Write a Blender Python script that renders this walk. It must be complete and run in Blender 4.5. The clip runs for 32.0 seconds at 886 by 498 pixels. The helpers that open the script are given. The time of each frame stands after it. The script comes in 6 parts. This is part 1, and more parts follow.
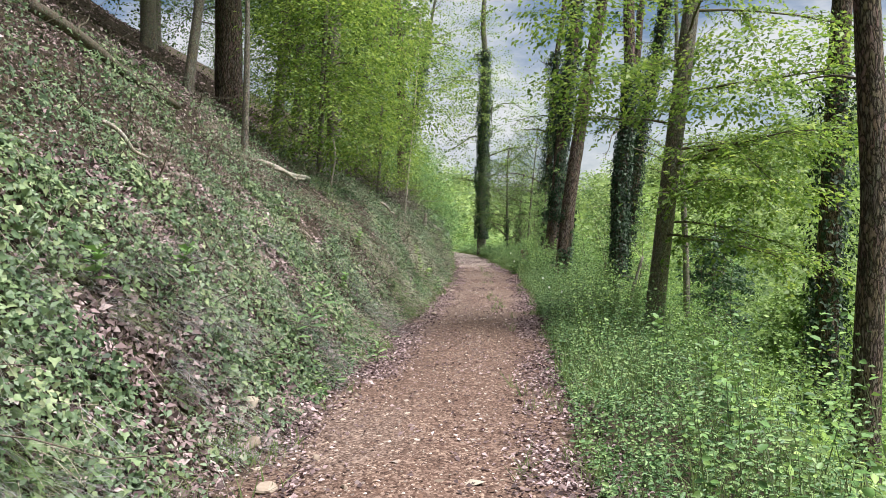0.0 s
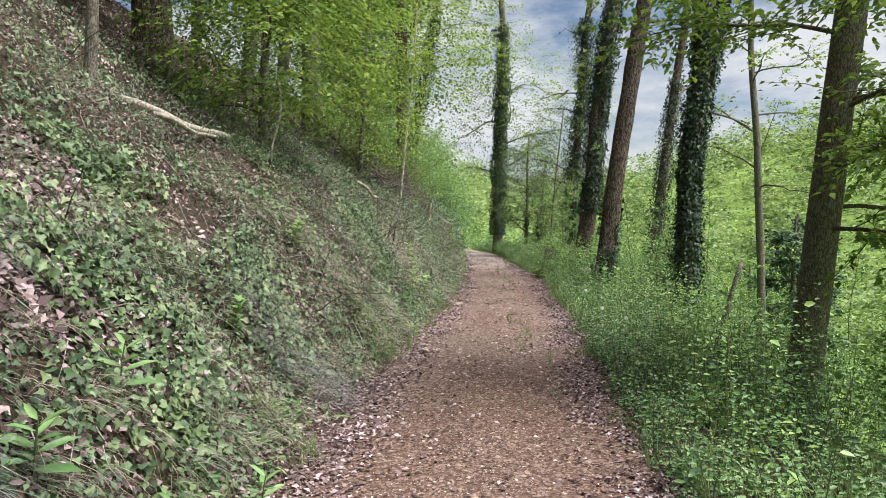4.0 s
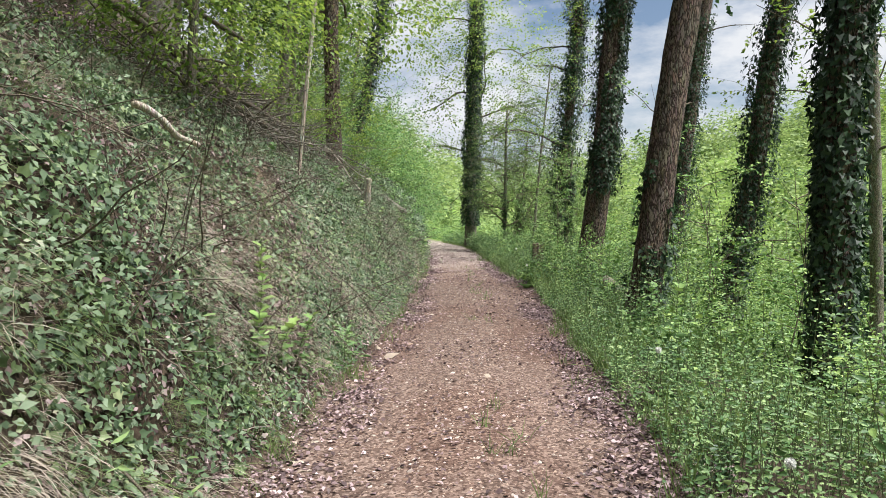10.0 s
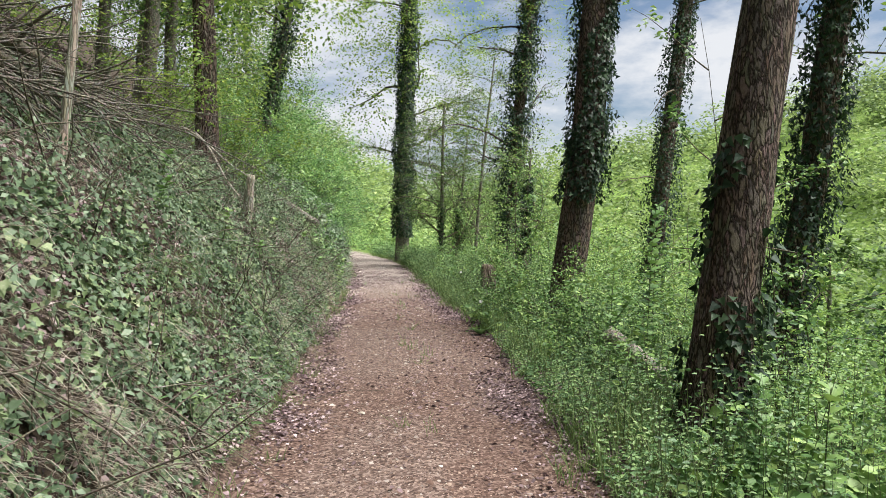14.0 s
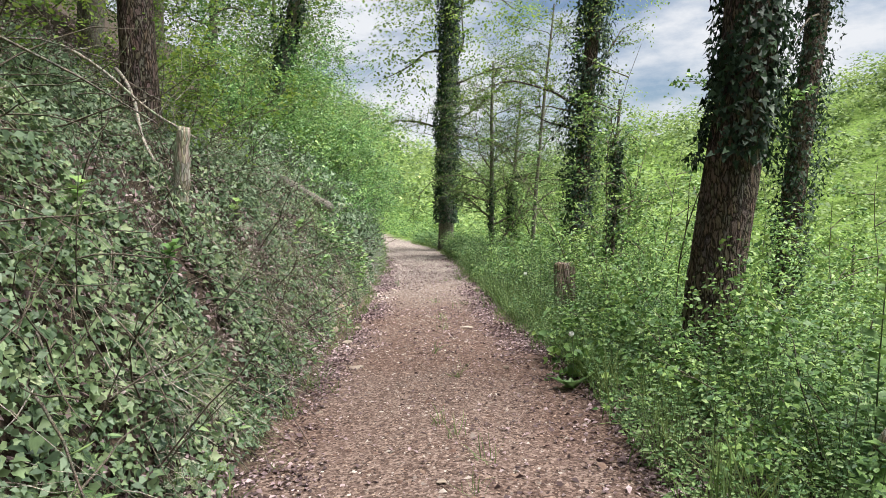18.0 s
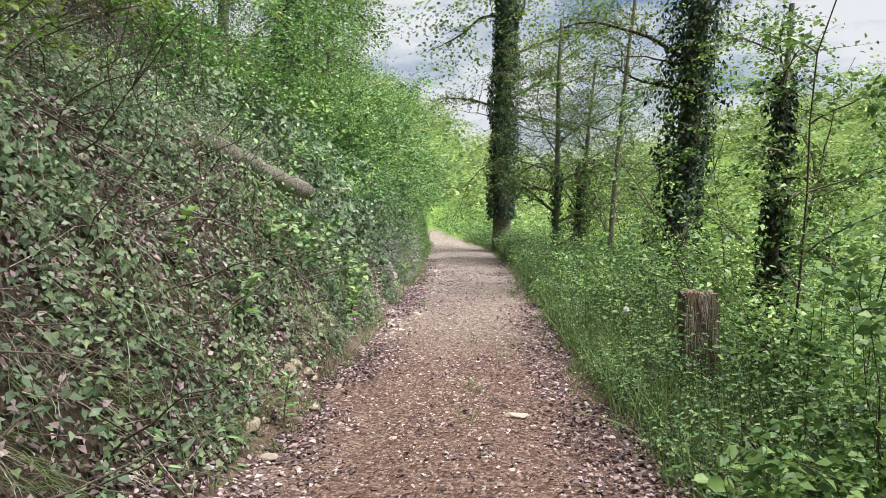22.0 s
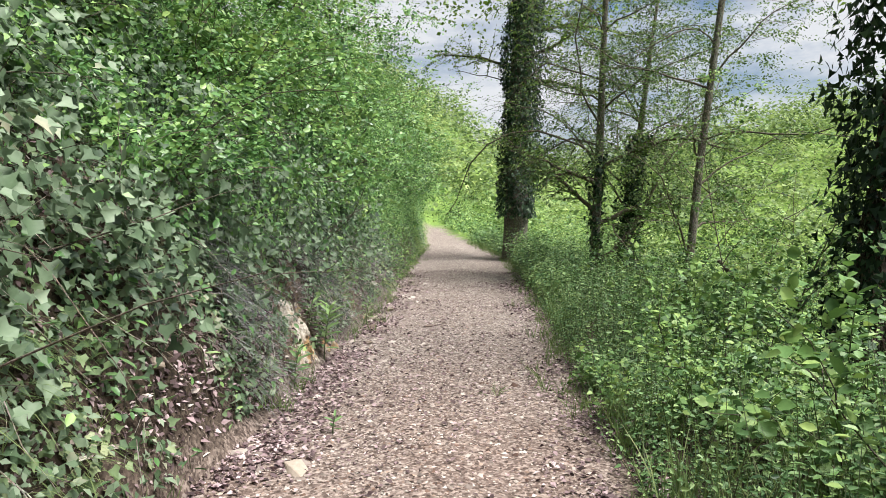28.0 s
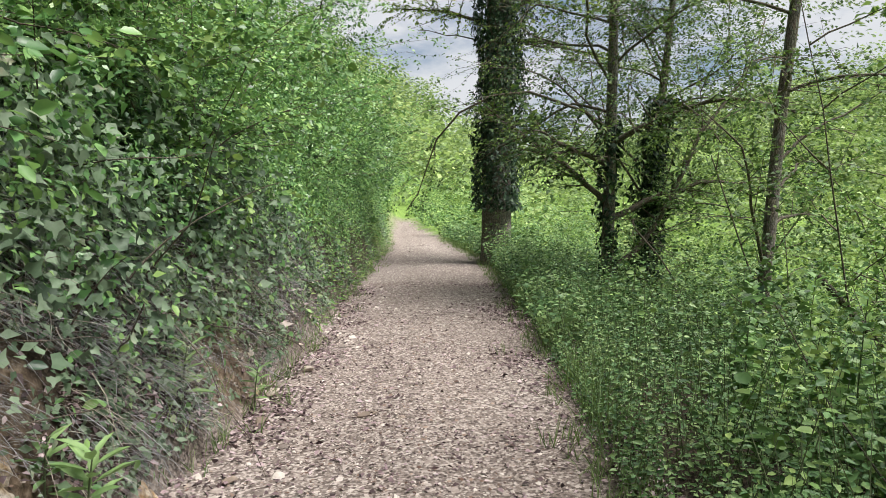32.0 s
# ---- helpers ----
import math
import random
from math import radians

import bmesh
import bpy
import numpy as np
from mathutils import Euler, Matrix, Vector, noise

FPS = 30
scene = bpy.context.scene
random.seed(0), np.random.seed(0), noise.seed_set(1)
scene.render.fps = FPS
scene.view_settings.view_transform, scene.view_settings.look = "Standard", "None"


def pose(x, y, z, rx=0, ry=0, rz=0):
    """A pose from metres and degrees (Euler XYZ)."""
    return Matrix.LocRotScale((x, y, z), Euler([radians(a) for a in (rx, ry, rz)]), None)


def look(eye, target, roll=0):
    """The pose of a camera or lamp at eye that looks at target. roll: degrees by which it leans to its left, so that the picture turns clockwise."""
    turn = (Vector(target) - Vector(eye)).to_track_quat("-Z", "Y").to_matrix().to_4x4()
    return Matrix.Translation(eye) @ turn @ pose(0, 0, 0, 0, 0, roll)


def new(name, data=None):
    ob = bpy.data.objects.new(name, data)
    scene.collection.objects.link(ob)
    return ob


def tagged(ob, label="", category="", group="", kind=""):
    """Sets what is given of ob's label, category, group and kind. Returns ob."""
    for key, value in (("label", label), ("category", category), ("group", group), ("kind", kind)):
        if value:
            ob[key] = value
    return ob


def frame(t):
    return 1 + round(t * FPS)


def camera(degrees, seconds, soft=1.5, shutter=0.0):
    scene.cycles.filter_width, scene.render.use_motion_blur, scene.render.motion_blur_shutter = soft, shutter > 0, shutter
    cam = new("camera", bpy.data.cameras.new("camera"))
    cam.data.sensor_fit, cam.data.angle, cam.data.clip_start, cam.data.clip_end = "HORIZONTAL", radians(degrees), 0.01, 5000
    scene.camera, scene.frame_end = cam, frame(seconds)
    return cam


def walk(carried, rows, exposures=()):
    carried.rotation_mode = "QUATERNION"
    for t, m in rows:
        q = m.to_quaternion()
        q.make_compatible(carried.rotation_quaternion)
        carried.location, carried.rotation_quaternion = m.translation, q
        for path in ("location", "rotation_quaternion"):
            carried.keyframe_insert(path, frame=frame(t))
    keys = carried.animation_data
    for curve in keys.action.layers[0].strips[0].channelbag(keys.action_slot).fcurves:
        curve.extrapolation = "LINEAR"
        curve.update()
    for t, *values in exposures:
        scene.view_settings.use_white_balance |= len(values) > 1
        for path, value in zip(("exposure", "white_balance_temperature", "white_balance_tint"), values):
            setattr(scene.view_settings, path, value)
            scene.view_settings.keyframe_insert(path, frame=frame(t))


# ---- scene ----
cam = camera(65.0, 32.0, soft=0.6)
PATH = [
    (0, (-0.121, 0.086, 1.569), (-0.213, 2.083, 1.528), -1.0),
    (0.5, (-0.14, 0.737, 1.599), (-0.258, 2.733, 1.561), -0.8),
    (1, (-0.148, 1.357, 1.589), (-0.288, 3.352, 1.558), -0.6),
    (1.5, (-0.167, 1.944, 1.57), (-0.328, 3.938, 1.545), -0.6),
    (2, (-0.183, 2.56, 1.564), (-0.348, 4.553, 1.539), -0.6),
    (2.5, (-0.17, 3.174, 1.547), (-0.339, 5.167, 1.52), -0.5),
    (3, (-0.164, 3.784, 1.539), (-0.332, 5.776, 1.504), -0.5),
    (3.5, (-0.117, 4.413, 1.515), (-0.274, 6.406, 1.474), -0.5),
    (5.5, (-0.133, 6.683, 1.57), (-0.214, 8.679, 1.48), -1.1),
    (6, (-0.095, 7.27, 1.541), (-0.172, 9.266, 1.449), -1.0),
    (6.5, (-0.091, 7.882, 1.519), (-0.174, 9.878, 1.436), -0.6),
    (7, (-0.124, 8.413, 1.556), (-0.221, 10.409, 1.492), -0.3),
    (7.5, (-0.111, 8.936, 1.536), (-0.216, 10.932, 1.498), -0.1),
    (8, (-0.117, 9.467, 1.514), (-0.223, 11.464, 1.483), 0.0),
    (8.5, (-0.083, 10.022, 1.495), (-0.173, 12.019, 1.459), 0.0),
    (9, (-0.034, 10.611, 1.486), (-0.108, 12.609, 1.433), -0.1),
    (9.5, (-0.013, 11.212, 1.489), (-0.076, 13.21, 1.415), -0.3),
    (10, (0.048, 11.843, 1.476), (-0.016, 13.841, 1.396), -0.7),
    (10.5, (0.035, 12.462, 1.445), (-0.046, 14.459, 1.366), -1.0),
    (11, (0.025, 13.033, 1.458), (-0.074, 15.029, 1.383), -1.4),
    (11.5, (0.023, 13.655, 1.467), (-0.082, 15.651, 1.395), -1.4),
    (12, (0.007, 14.228, 1.524), (-0.078, 16.224, 1.44), -1.2),
    (12.5, (0.066, 14.819, 1.54), (0.024, 16.816, 1.448), -1.1),
    (13, (0.072, 15.334, 1.54), (0.084, 17.332, 1.443), -0.9),
    (13.5, (0.085, 15.877, 1.57), (0.161, 17.874, 1.486), -0.6),
    (14, (0.119, 16.399, 1.61), (0.25, 18.394, 1.552), -0.4),
    (14.5, (0.071, 16.922, 1.609), (0.242, 18.914, 1.577), 0.0),
    (16.5, (0.072, 18.885, 1.614), (0.168, 20.881, 1.544), -0.6),
    (17, (0.127, 19.473, 1.574), (0.19, 21.469, 1.479), -0.8),
    (17.5, (0.172, 20.038, 1.583), (0.205, 22.035, 1.478), -1.2),
    (18, (0.238, 20.601, 1.612), (0.236, 22.599, 1.511), -1.2),
    (18.5, (0.274, 21.18, 1.609), (0.236, 23.177, 1.513), -0.9),
    (19, (0.355, 21.709, 1.567), (0.285, 23.706, 1.477), -0.5),
    (19.5, (0.424, 22.261, 1.539), (0.315, 24.256, 1.449), -0.4),
    (20, (0.447, 22.857, 1.546), (0.308, 24.849, 1.449), -0.4),
    (20.5, (0.469, 23.455, 1.515), (0.309, 25.446, 1.416), -0.6),
    (21, (0.445, 24.034, 1.481), (0.273, 26.024, 1.376), -0.7),
    (21.5, (0.448, 24.61, 1.478), (0.271, 26.6, 1.371), -0.9),
    (22, (0.459, 25.185, 1.522), (0.283, 27.175, 1.414), -0.8),
    (22.5, (0.421, 25.744, 1.536), (0.249, 27.734, 1.43), -0.8),
    (23, (0.415, 26.312, 1.518), (0.245, 28.302, 1.414), -0.8),
    (23.5, (0.405, 26.852, 1.521), (0.226, 28.841, 1.418), -0.8),
    (24, (0.375, 27.406, 1.576), (0.187, 29.394, 1.472), -0.9),
    (24.5, (0.404, 27.94, 1.599), (0.204, 29.927, 1.491), -1.0),
    (26.5, (0.374, 29.955, 1.548), (0.14, 31.937, 1.425), 0.1),
    (27, (0.374, 30.528, 1.528), (0.151, 32.512, 1.414), 0.2),
    (27.5, (0.349, 31.039, 1.502), (0.137, 33.024, 1.388), 0.4),
    (28, (0.381, 31.565, 1.498), (0.172, 33.551, 1.376), 0.4),
    (28.5, (0.405, 32.133, 1.522), (0.194, 34.117, 1.385), 0.5),
    (29, (0.389, 32.679, 1.553), (0.171, 34.661, 1.4), 0.1),
    (29.5, (0.412, 33.201, 1.527), (0.19, 35.182, 1.37), -0.3),
    (30, (0.413, 33.693, 1.507), (0.197, 35.675, 1.348), -0.6),
    (30.5, (0.366, 34.157, 1.527), (0.17, 36.141, 1.365), -0.7),
    (31, (0.332, 34.619, 1.52), (0.163, 36.605, 1.36), -0.7),
    (31.5, (0.286, 34.993, 1.499), (0.135, 36.981, 1.343), -0.8),
    (32, (0.22, 35.338, 1.532), (0.084, 37.328, 1.382), -0.7),
]
walk(cam, [(t, look(eye, target, roll)) for t, eye, target, roll in PATH], [(0, 0.94), (3, 0.92), (6, 1.14), (9, 1.12), (12, 0.99), (16, 1.1), (19, 1.06), (24, 1.0), (28, 1.0), (32, 0.9)])

# ---- world and sun ----
world = bpy.data.worlds.new("sky")
scene.world = world
world.use_nodes = True
wn, wl = world.node_tree.nodes, world.node_tree.links
wn.clear()
w_out = wn.new("ShaderNodeOutputWorld")
w_bg = wn.new("ShaderNodeBackground")
w_sky = wn.new("ShaderNodeTexSky")
w_sky.sky_type = "NISHITA"
w_sky.sun_disc = False
SUN_ELEV, SUN_ROT = radians(62), radians(108)
w_sky.sun_elevation, w_sky.sun_rotation = SUN_ELEV, SUN_ROT
w_sky.air_density, w_sky.dust_density = 1.0, 1.5
w_co = wn.new("ShaderNodeTexCoord")
w_map = wn.new("ShaderNodeMapping")
w_map.inputs["Scale"].default_value = (2.2, 2.2, 5.5)
w_noise = wn.new("ShaderNodeTexNoise")
w_noise.inputs["Scale"].default_value = 1.6
w_noise.inputs["Detail"].default_value = 9
w_noise.inputs["Roughness"].default_value = 0.6
w_ramp = wn.new("ShaderNodeValToRGB")
w_ramp.color_ramp.elements[0].position = 0.42
w_ramp.color_ramp.elements[1].position = 0.6
w_mix = wn.new("ShaderNodeMixRGB")
w_mix.inputs["Color2"].default_value = (7.2, 7.4, 7.8, 1)
wl.new(w_co.outputs["Generated"], w_map.inputs["Vector"])
wl.new(w_map.outputs["Vector"], w_noise.inputs["Vector"])
wl.new(w_noise.outputs["Fac"], w_ramp.inputs["Fac"])
wl.new(w_ramp.outputs["Color"], w_mix.inputs["Fac"])
wl.new(w_sky.outputs["Color"], w_mix.inputs["Color1"])
wl.new(w_mix.outputs["Color"], w_bg.inputs["Color"])
w_bg.inputs["Strength"].default_value = 0.056
wl.new(w_bg.outputs["Background"], w_out.inputs["Surface"])

sun_lamp = bpy.data.lights.new("sun", "SUN")
sun_lamp.energy, sun_lamp.angle, sun_lamp.color = 5.6, radians(36), (1.0, 0.97, 0.93)
sun = new("sun", sun_lamp)
SUN_DIR = Vector((math.sin(SUN_ROT) * math.cos(SUN_ELEV), math.cos(SUN_ROT) * math.cos(SUN_ELEV), math.sin(SUN_ELEV)))
sun.matrix_world = look(SUN_DIR * 60, (0, 0, 0))

# ---- materials ----


def mat_base(name, rough=0.8, spec=0.3):
    m = bpy.data.materials.new(name)
    m.use_nodes = True
    n, l = m.node_tree.nodes, m.node_tree.links
    b = n["Principled BSDF"]
    b.inputs["Roughness"].default_value = rough
    b.inputs["Specular IOR Level"].default_value = spec
    return m, n, l, b


def ramp_node(n, stops):
    r = n.new("ShaderNodeValToRGB")
    e = r.color_ramp.elements
    while len(e) < len(stops):
        e.new(0.5)
    for el, (p, c) in zip(e, stops):
        el.position, el.color = p, (*c, 1)
    return r


def noise_node(n, l, scale, detail=4, coords=None, rough=0.55):
    t = n.new("ShaderNodeTexNoise")
    t.inputs["Scale"].default_value, t.inputs["Detail"].default_value = scale, detail
    t.inputs["Roughness"].default_value = rough
    if coords is not None:
        l.new(coords, t.inputs["Vector"])
    return t


def leaf_mat(name, stops, through_light=0.36, rough=0.55, spec=0.3, patch=0.5, drift=1.3, own=0.7, centre=0.16):
    """Leaves: a colour for each leaf, drifting in patches, with light passing through the blade."""
    m, n, l, b = mat_base(name, rough, spec)
    geo = n.new("ShaderNodeNewGeometry")
    nz = noise_node(n, l, drift, 3, geo.outputs["Position"])
    fine = noise_node(n, l, 45, 2, geo.outputs["Position"])
    a = n.new("ShaderNodeMath")
    a.operation = "MULTIPLY_ADD"
    a.inputs[1].default_value, a.inputs[2].default_value = patch * 2, centre - patch
    l.new(nz.outputs["Fac"], a.inputs[0])
    s = n.new("ShaderNodeMath")
    s.operation = "MULTIPLY_ADD"
    s.inputs[1].default_value = own
    l.new(geo.outputs["Random Per Island"], s.inputs[0])
    l.new(a.outputs[0], s.inputs[2])
    f = n.new("ShaderNodeMath")
    f.operation = "MULTIPLY_ADD"
    f.inputs[1].default_value = 0.22
    l.new(fine.outputs["Fac"], f.inputs[0])
    l.new(s.outputs[0], f.inputs[2])
    g = n.new("ShaderNodeMath")
    g.operation = "SUBTRACT"
    g.inputs[1].default_value = 0.11
    l.new(f.outputs[0], g.inputs[0])
    r = ramp_node(n, [(p, (c[0], c[1], min(c[2] * 1.42, 0.8))) for p, c in stops])
    l.new(g.outputs[0], r.inputs["Fac"])
    l.new(r.outputs["Color"], b.inputs["Base Color"])
    tr = n.new("ShaderNodeBsdfTranslucent")
    hs = n.new("ShaderNodeHueSaturation")
    hs.inputs["Value"].default_value, hs.inputs["Saturation"].default_value, hs.inputs["Hue"].default_value = 1.4, 1.1, 0.488
    l.new(r.outputs["Color"], hs.inputs["Color"])
    l.new(hs.outputs["Color"], tr.inputs["Color"])
    mx = n.new("ShaderNodeMixShader")
    mx.inputs[0].default_value = through_light
    l.new(b.outputs[0], mx.inputs[1])
    l.new(tr.outputs[0], mx.inputs[2])
    l.new(mx.outputs[0], n["Material Output"].inputs["Surface"])
    return m


M_IVY = leaf_mat("ivy_leaves", [(0.0, (0.014, 0.031, 0.012)), (0.35, (0.068, 0.112, 0.039)), (0.75, (0.168, 0.235, 0.08)), (1.0, (0.31, 0.345, 0.14))], 0.14, 0.5, 0.3, patch=0.5, own=0.7, centre=0.15)
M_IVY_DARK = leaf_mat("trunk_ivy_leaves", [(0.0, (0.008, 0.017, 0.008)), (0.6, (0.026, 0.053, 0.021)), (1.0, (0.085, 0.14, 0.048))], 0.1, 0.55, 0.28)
M_BRAMBLE = leaf_mat("bramble_leaves", [(0.0, (0.024, 0.044, 0.02)), (0.5, (0.11, 0.165, 0.066)), (0.88, (0.225, 0.29, 0.14)), (1.0, (0.34, 0.33, 0.17))], 0.2, 0.55)
M_BEECH = leaf_mat("fresh_beech_leaves", [(0.0, (0.04, 0.085, 0.015)), (0.5, (0.14, 0.23, 0.038)), (1.0, (0.31, 0.385, 0.074))], 0.44, 0.5)
M_HEDGE = leaf_mat("hedge_leaves", [(0.0, (0.018, 0.056, 0.016)), (0.5, (0.115, 0.245, 0.054)), (1.0, (0.29, 0.44, 0.1))], 0.26, 0.4, 0.5, drift=1.7, patch=0.6)
M_HERB = leaf_mat("herb_leaves", [(0.0, (0.018, 0.046, 0.015)), (0.5, (0.102, 0.198, 0.052)), (1.0, (0.28, 0.39, 0.11))], 0.18, 0.48, 0.35, drift=1.8, patch=0.6, centre=0.2)
M_SHRUB = leaf_mat("shrub_leaves", [(0.0, (0.024, 0.06, 0.016)), (0.5, (0.125, 0.235, 0.05)), (1.0, (0.33, 0.45, 0.1))], 0.19, 0.48, drift=1.6, patch=0.65)
# leaves darkened in colour to stand for the shade inside wood and thicket
M_WOOD_SHADED = leaf_mat("shaded_wood_leaves", [(0.0, (0.015, 0.036, 0.01)), (0.5, (0.066, 0.124, 0.026)), (1.0, (0.2, 0.28, 0.054))], 0.28, 0.55)
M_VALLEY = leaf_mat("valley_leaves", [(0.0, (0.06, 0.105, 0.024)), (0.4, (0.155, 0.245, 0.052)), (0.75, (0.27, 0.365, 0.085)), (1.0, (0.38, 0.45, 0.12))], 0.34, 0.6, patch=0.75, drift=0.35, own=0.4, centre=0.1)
# far leaves paler and bluer than near ones: distance haze put into the colour
M_FAR_HAZED = leaf_mat("hazed_far_leaves", [(0.0, (0.10, 0.155, 0.045)), (0.4, (0.22, 0.30, 0.082)), (0.75, (0.35, 0.425, 0.125)), (1.0, (0.45, 0.48, 0.18))], 0.34, 0.7, patch=0.8, drift=0.11, own=0.5, centre=0.0)
M_NEEDLE = leaf_mat("conifer_needles", [(0.0, (0.02, 0.045, 0.016)), (0.6, (0.04, 0.085, 0.026)), (1.0, (0.075, 0.125, 0.035))], 0.2, 0.6)
M_GRASS = leaf_mat("green_grass", [(0.0, (0.07, 0.12, 0.032)), (0.6, (0.14, 0.21, 0.05)), (1.0, (0.24, 0.28, 0.09))], 0.35, 0.6)
M_STRAW = leaf_mat("dry_grass", [(0.0, (0.13, 0.115, 0.06)), (0.5, (0.36, 0.315, 0.18)), (1.0, (0.54, 0.48, 0.3))], 0.3, 0.75, own=0.9, centre=0.05)
M_GREY_STRAW = leaf_mat("grey_dry_grass", [(0.0, (0.05, 0.052, 0.036)), (0.5, (0.17, 0.17, 0.12)), (1.0, (0.36, 0.35, 0.26))], 0.2, 0.75, own=0.9, centre=0.05)
M_LITTER = leaf_mat("dead_leaves", [(0.0, (0.045, 0.03, 0.022)), (0.4, (0.135, 0.092, 0.068)), (0.75, (0.285, 0.205, 0.152)), (1.0, (0.5, 0.4, 0.29))], 0.08, 0.8, own=1.0, centre=0.0)


def bark_mat(name, dark, mid, light, scale=1.0, relief=0.6, stretch=0.22):
    m, n, l, b = mat_base(name, 0.9, 0.15)
    geo = n.new("ShaderNodeNewGeometry")
    mp = n.new("ShaderNodeMapping")
    mp.inputs["Scale"].default_value = (scale, scale, scale * stretch)
    l.new(geo.outputs["Position"], mp.inputs["Vector"])
    wob = noise_node(n, l, 9, 4, mp.outputs["Vector"])
    mixv = n.new("ShaderNodeMixRGB")
    mixv.inputs["Fac"].default_value = 0.17
    l.new(mp.outputs["Vector"], mixv.inputs["Color1"])
    l.new(wob.outputs["Color"], mixv.inputs["Color2"])
    vor = n.new("ShaderNodeTexVoronoi")
    vor.feature = "DISTANCE_TO_EDGE"
    vor.inputs["Scale"].default_value = 24
    l.new(mixv.outputs["Color"], vor.inputs["Vector"])
    cell = n.new("ShaderNodeTexVoronoi")
    cell.inputs["Scale"].default_value = 24
    l.new(mixv.outputs["Color"], cell.inputs["Vector"])
    fine = noise_node(n, l, 60, 6, mp.outputs["Vector"], 0.7)
    edge = n.new("ShaderNodeMapRange")
    edge.inputs["From Max"].default_value = 0.2
    l.new(vor.outputs["Distance"], edge.inputs["Value"])
    add = n.new("ShaderNodeMath")
    add.operation = "MULTIPLY_ADD"
    add.inputs[1].default_value = 0.75
    l.new(fine.outputs["Fac"], add.inputs[0])
    half = n.new("ShaderNodeMath")
    half.operation = "MULTIPLY"
    half.inputs[1].default_value = 0.55
    l.new(edge.outputs["Result"], half.inputs[0])
    l.new(half.outputs[0], add.inputs[2])
    r = ramp_node(n, [(0.3, dark), (0.62, mid), (1.0, light)])
    l.new(add.outputs[0], r.inputs["Fac"])
    tint = n.new("ShaderNodeMixRGB")
    tint.blend_type = "MULTIPLY"
    tint.inputs["Fac"].default_value = 0.2
    l.new(r.outputs["Color"], tint.inputs["Color1"])
    l.new(cell.outputs["Color"], tint.inputs["Color2"])
    l.new(tint.outputs["Color"], b.inputs["Base Color"])
    bp = n.new("ShaderNodeBump")
    bp.inputs["Strength"].default_value, bp.inputs["Distance"].default_value = relief, 0.03
    l.new(add.outputs[0], bp.inputs["Height"])
    l.new(bp.outputs["Normal"], b.inputs["Normal"])
    return m


M_PINE = bark_mat("pine_bark", (0.016, 0.012, 0.011), (0.085, 0.062, 0.054), (0.24, 0.185, 0.165), 1.35, 1.0, 0.26)
M_BARK = bark_mat("grey_bark", (0.05, 0.045, 0.04), (0.14, 0.125, 0.105), (0.26, 0.24, 0.21), 2.2, 0.45, 0.35)
M_TWIG = bark_mat("twig_bark", (0.04, 0.034, 0.028), (0.105, 0.088, 0.068), (0.19, 0.165, 0.135), 4.0, 0.3, 0.4)
M_DEAD = bark_mat("weathered_wood", (0.16, 0.135, 0.11), (0.34, 0.30, 0.255), (0.52, 0.48, 0.43), 2.0, 0.5, 0.12)
M_STEM = leaf_mat("green_stems", [(0.0, (0.07, 0.10, 0.035)), (1.0, (0.14, 0.16, 0.06))], 0.15, 0.6)


def stone_mat(name, a, b_, c):
    m, n, l, b = mat_base(name, 0.9, 0.25)
    geo = n.new("ShaderNodeNewGeometry")
    nz = noise_node(n, l, 24, 6, geo.outputs["Position"], 0.65)
    s = n.new("ShaderNodeMath")
    s.operation = "MULTIPLY_ADD"
    s.inputs[1].default_value = 0.45
    l.new(nz.outputs["Fac"], s.inputs[0])
    h = n.new("ShaderNodeMath")
    h.operation = "MULTIPLY"
    h.inputs[1].default_value = 0.6
    l.new(geo.outputs["Random Per Island"], h.inputs[0])
    l.new(h.outputs[0], s.inputs[2])
    r = ramp_node(n, [(0.1, a), (0.5, b_), (0.95, c)])
    l.new(s.outputs[0], r.inputs["Fac"])
    l.new(r.outputs["Color"], b.inputs["Base Color"])
    bp = n.new("ShaderNodeBump")
    bp.inputs["Strength"].default_value, bp.inputs["Distance"].default_value = 0.5, 0.01
    l.new(nz.outputs["Fac"], bp.inputs["Height"])
    l.new(bp.outputs["Normal"], b.inputs["Normal"])
    return m


M_STONE = stone_mat("limestone", (0.115, 0.085, 0.066), (0.265, 0.212, 0.172), (0.47, 0.41, 0.345))
M_CHIP = stone_mat("reddish_chippings", (0.036, 0.02, 0.016), (0.145, 0.088, 0.067), (0.46, 0.35, 0.28))
M_PALE = stone_mat("pale_chippings", (0.07, 0.054, 0.047), (0.255, 0.21, 0.187), (0.64, 0.58, 0.525))
M_EARTH = stone_mat("ochre_earth", (0.11, 0.078, 0.056), (0.26, 0.192, 0.138), (0.46, 0.38, 0.29))


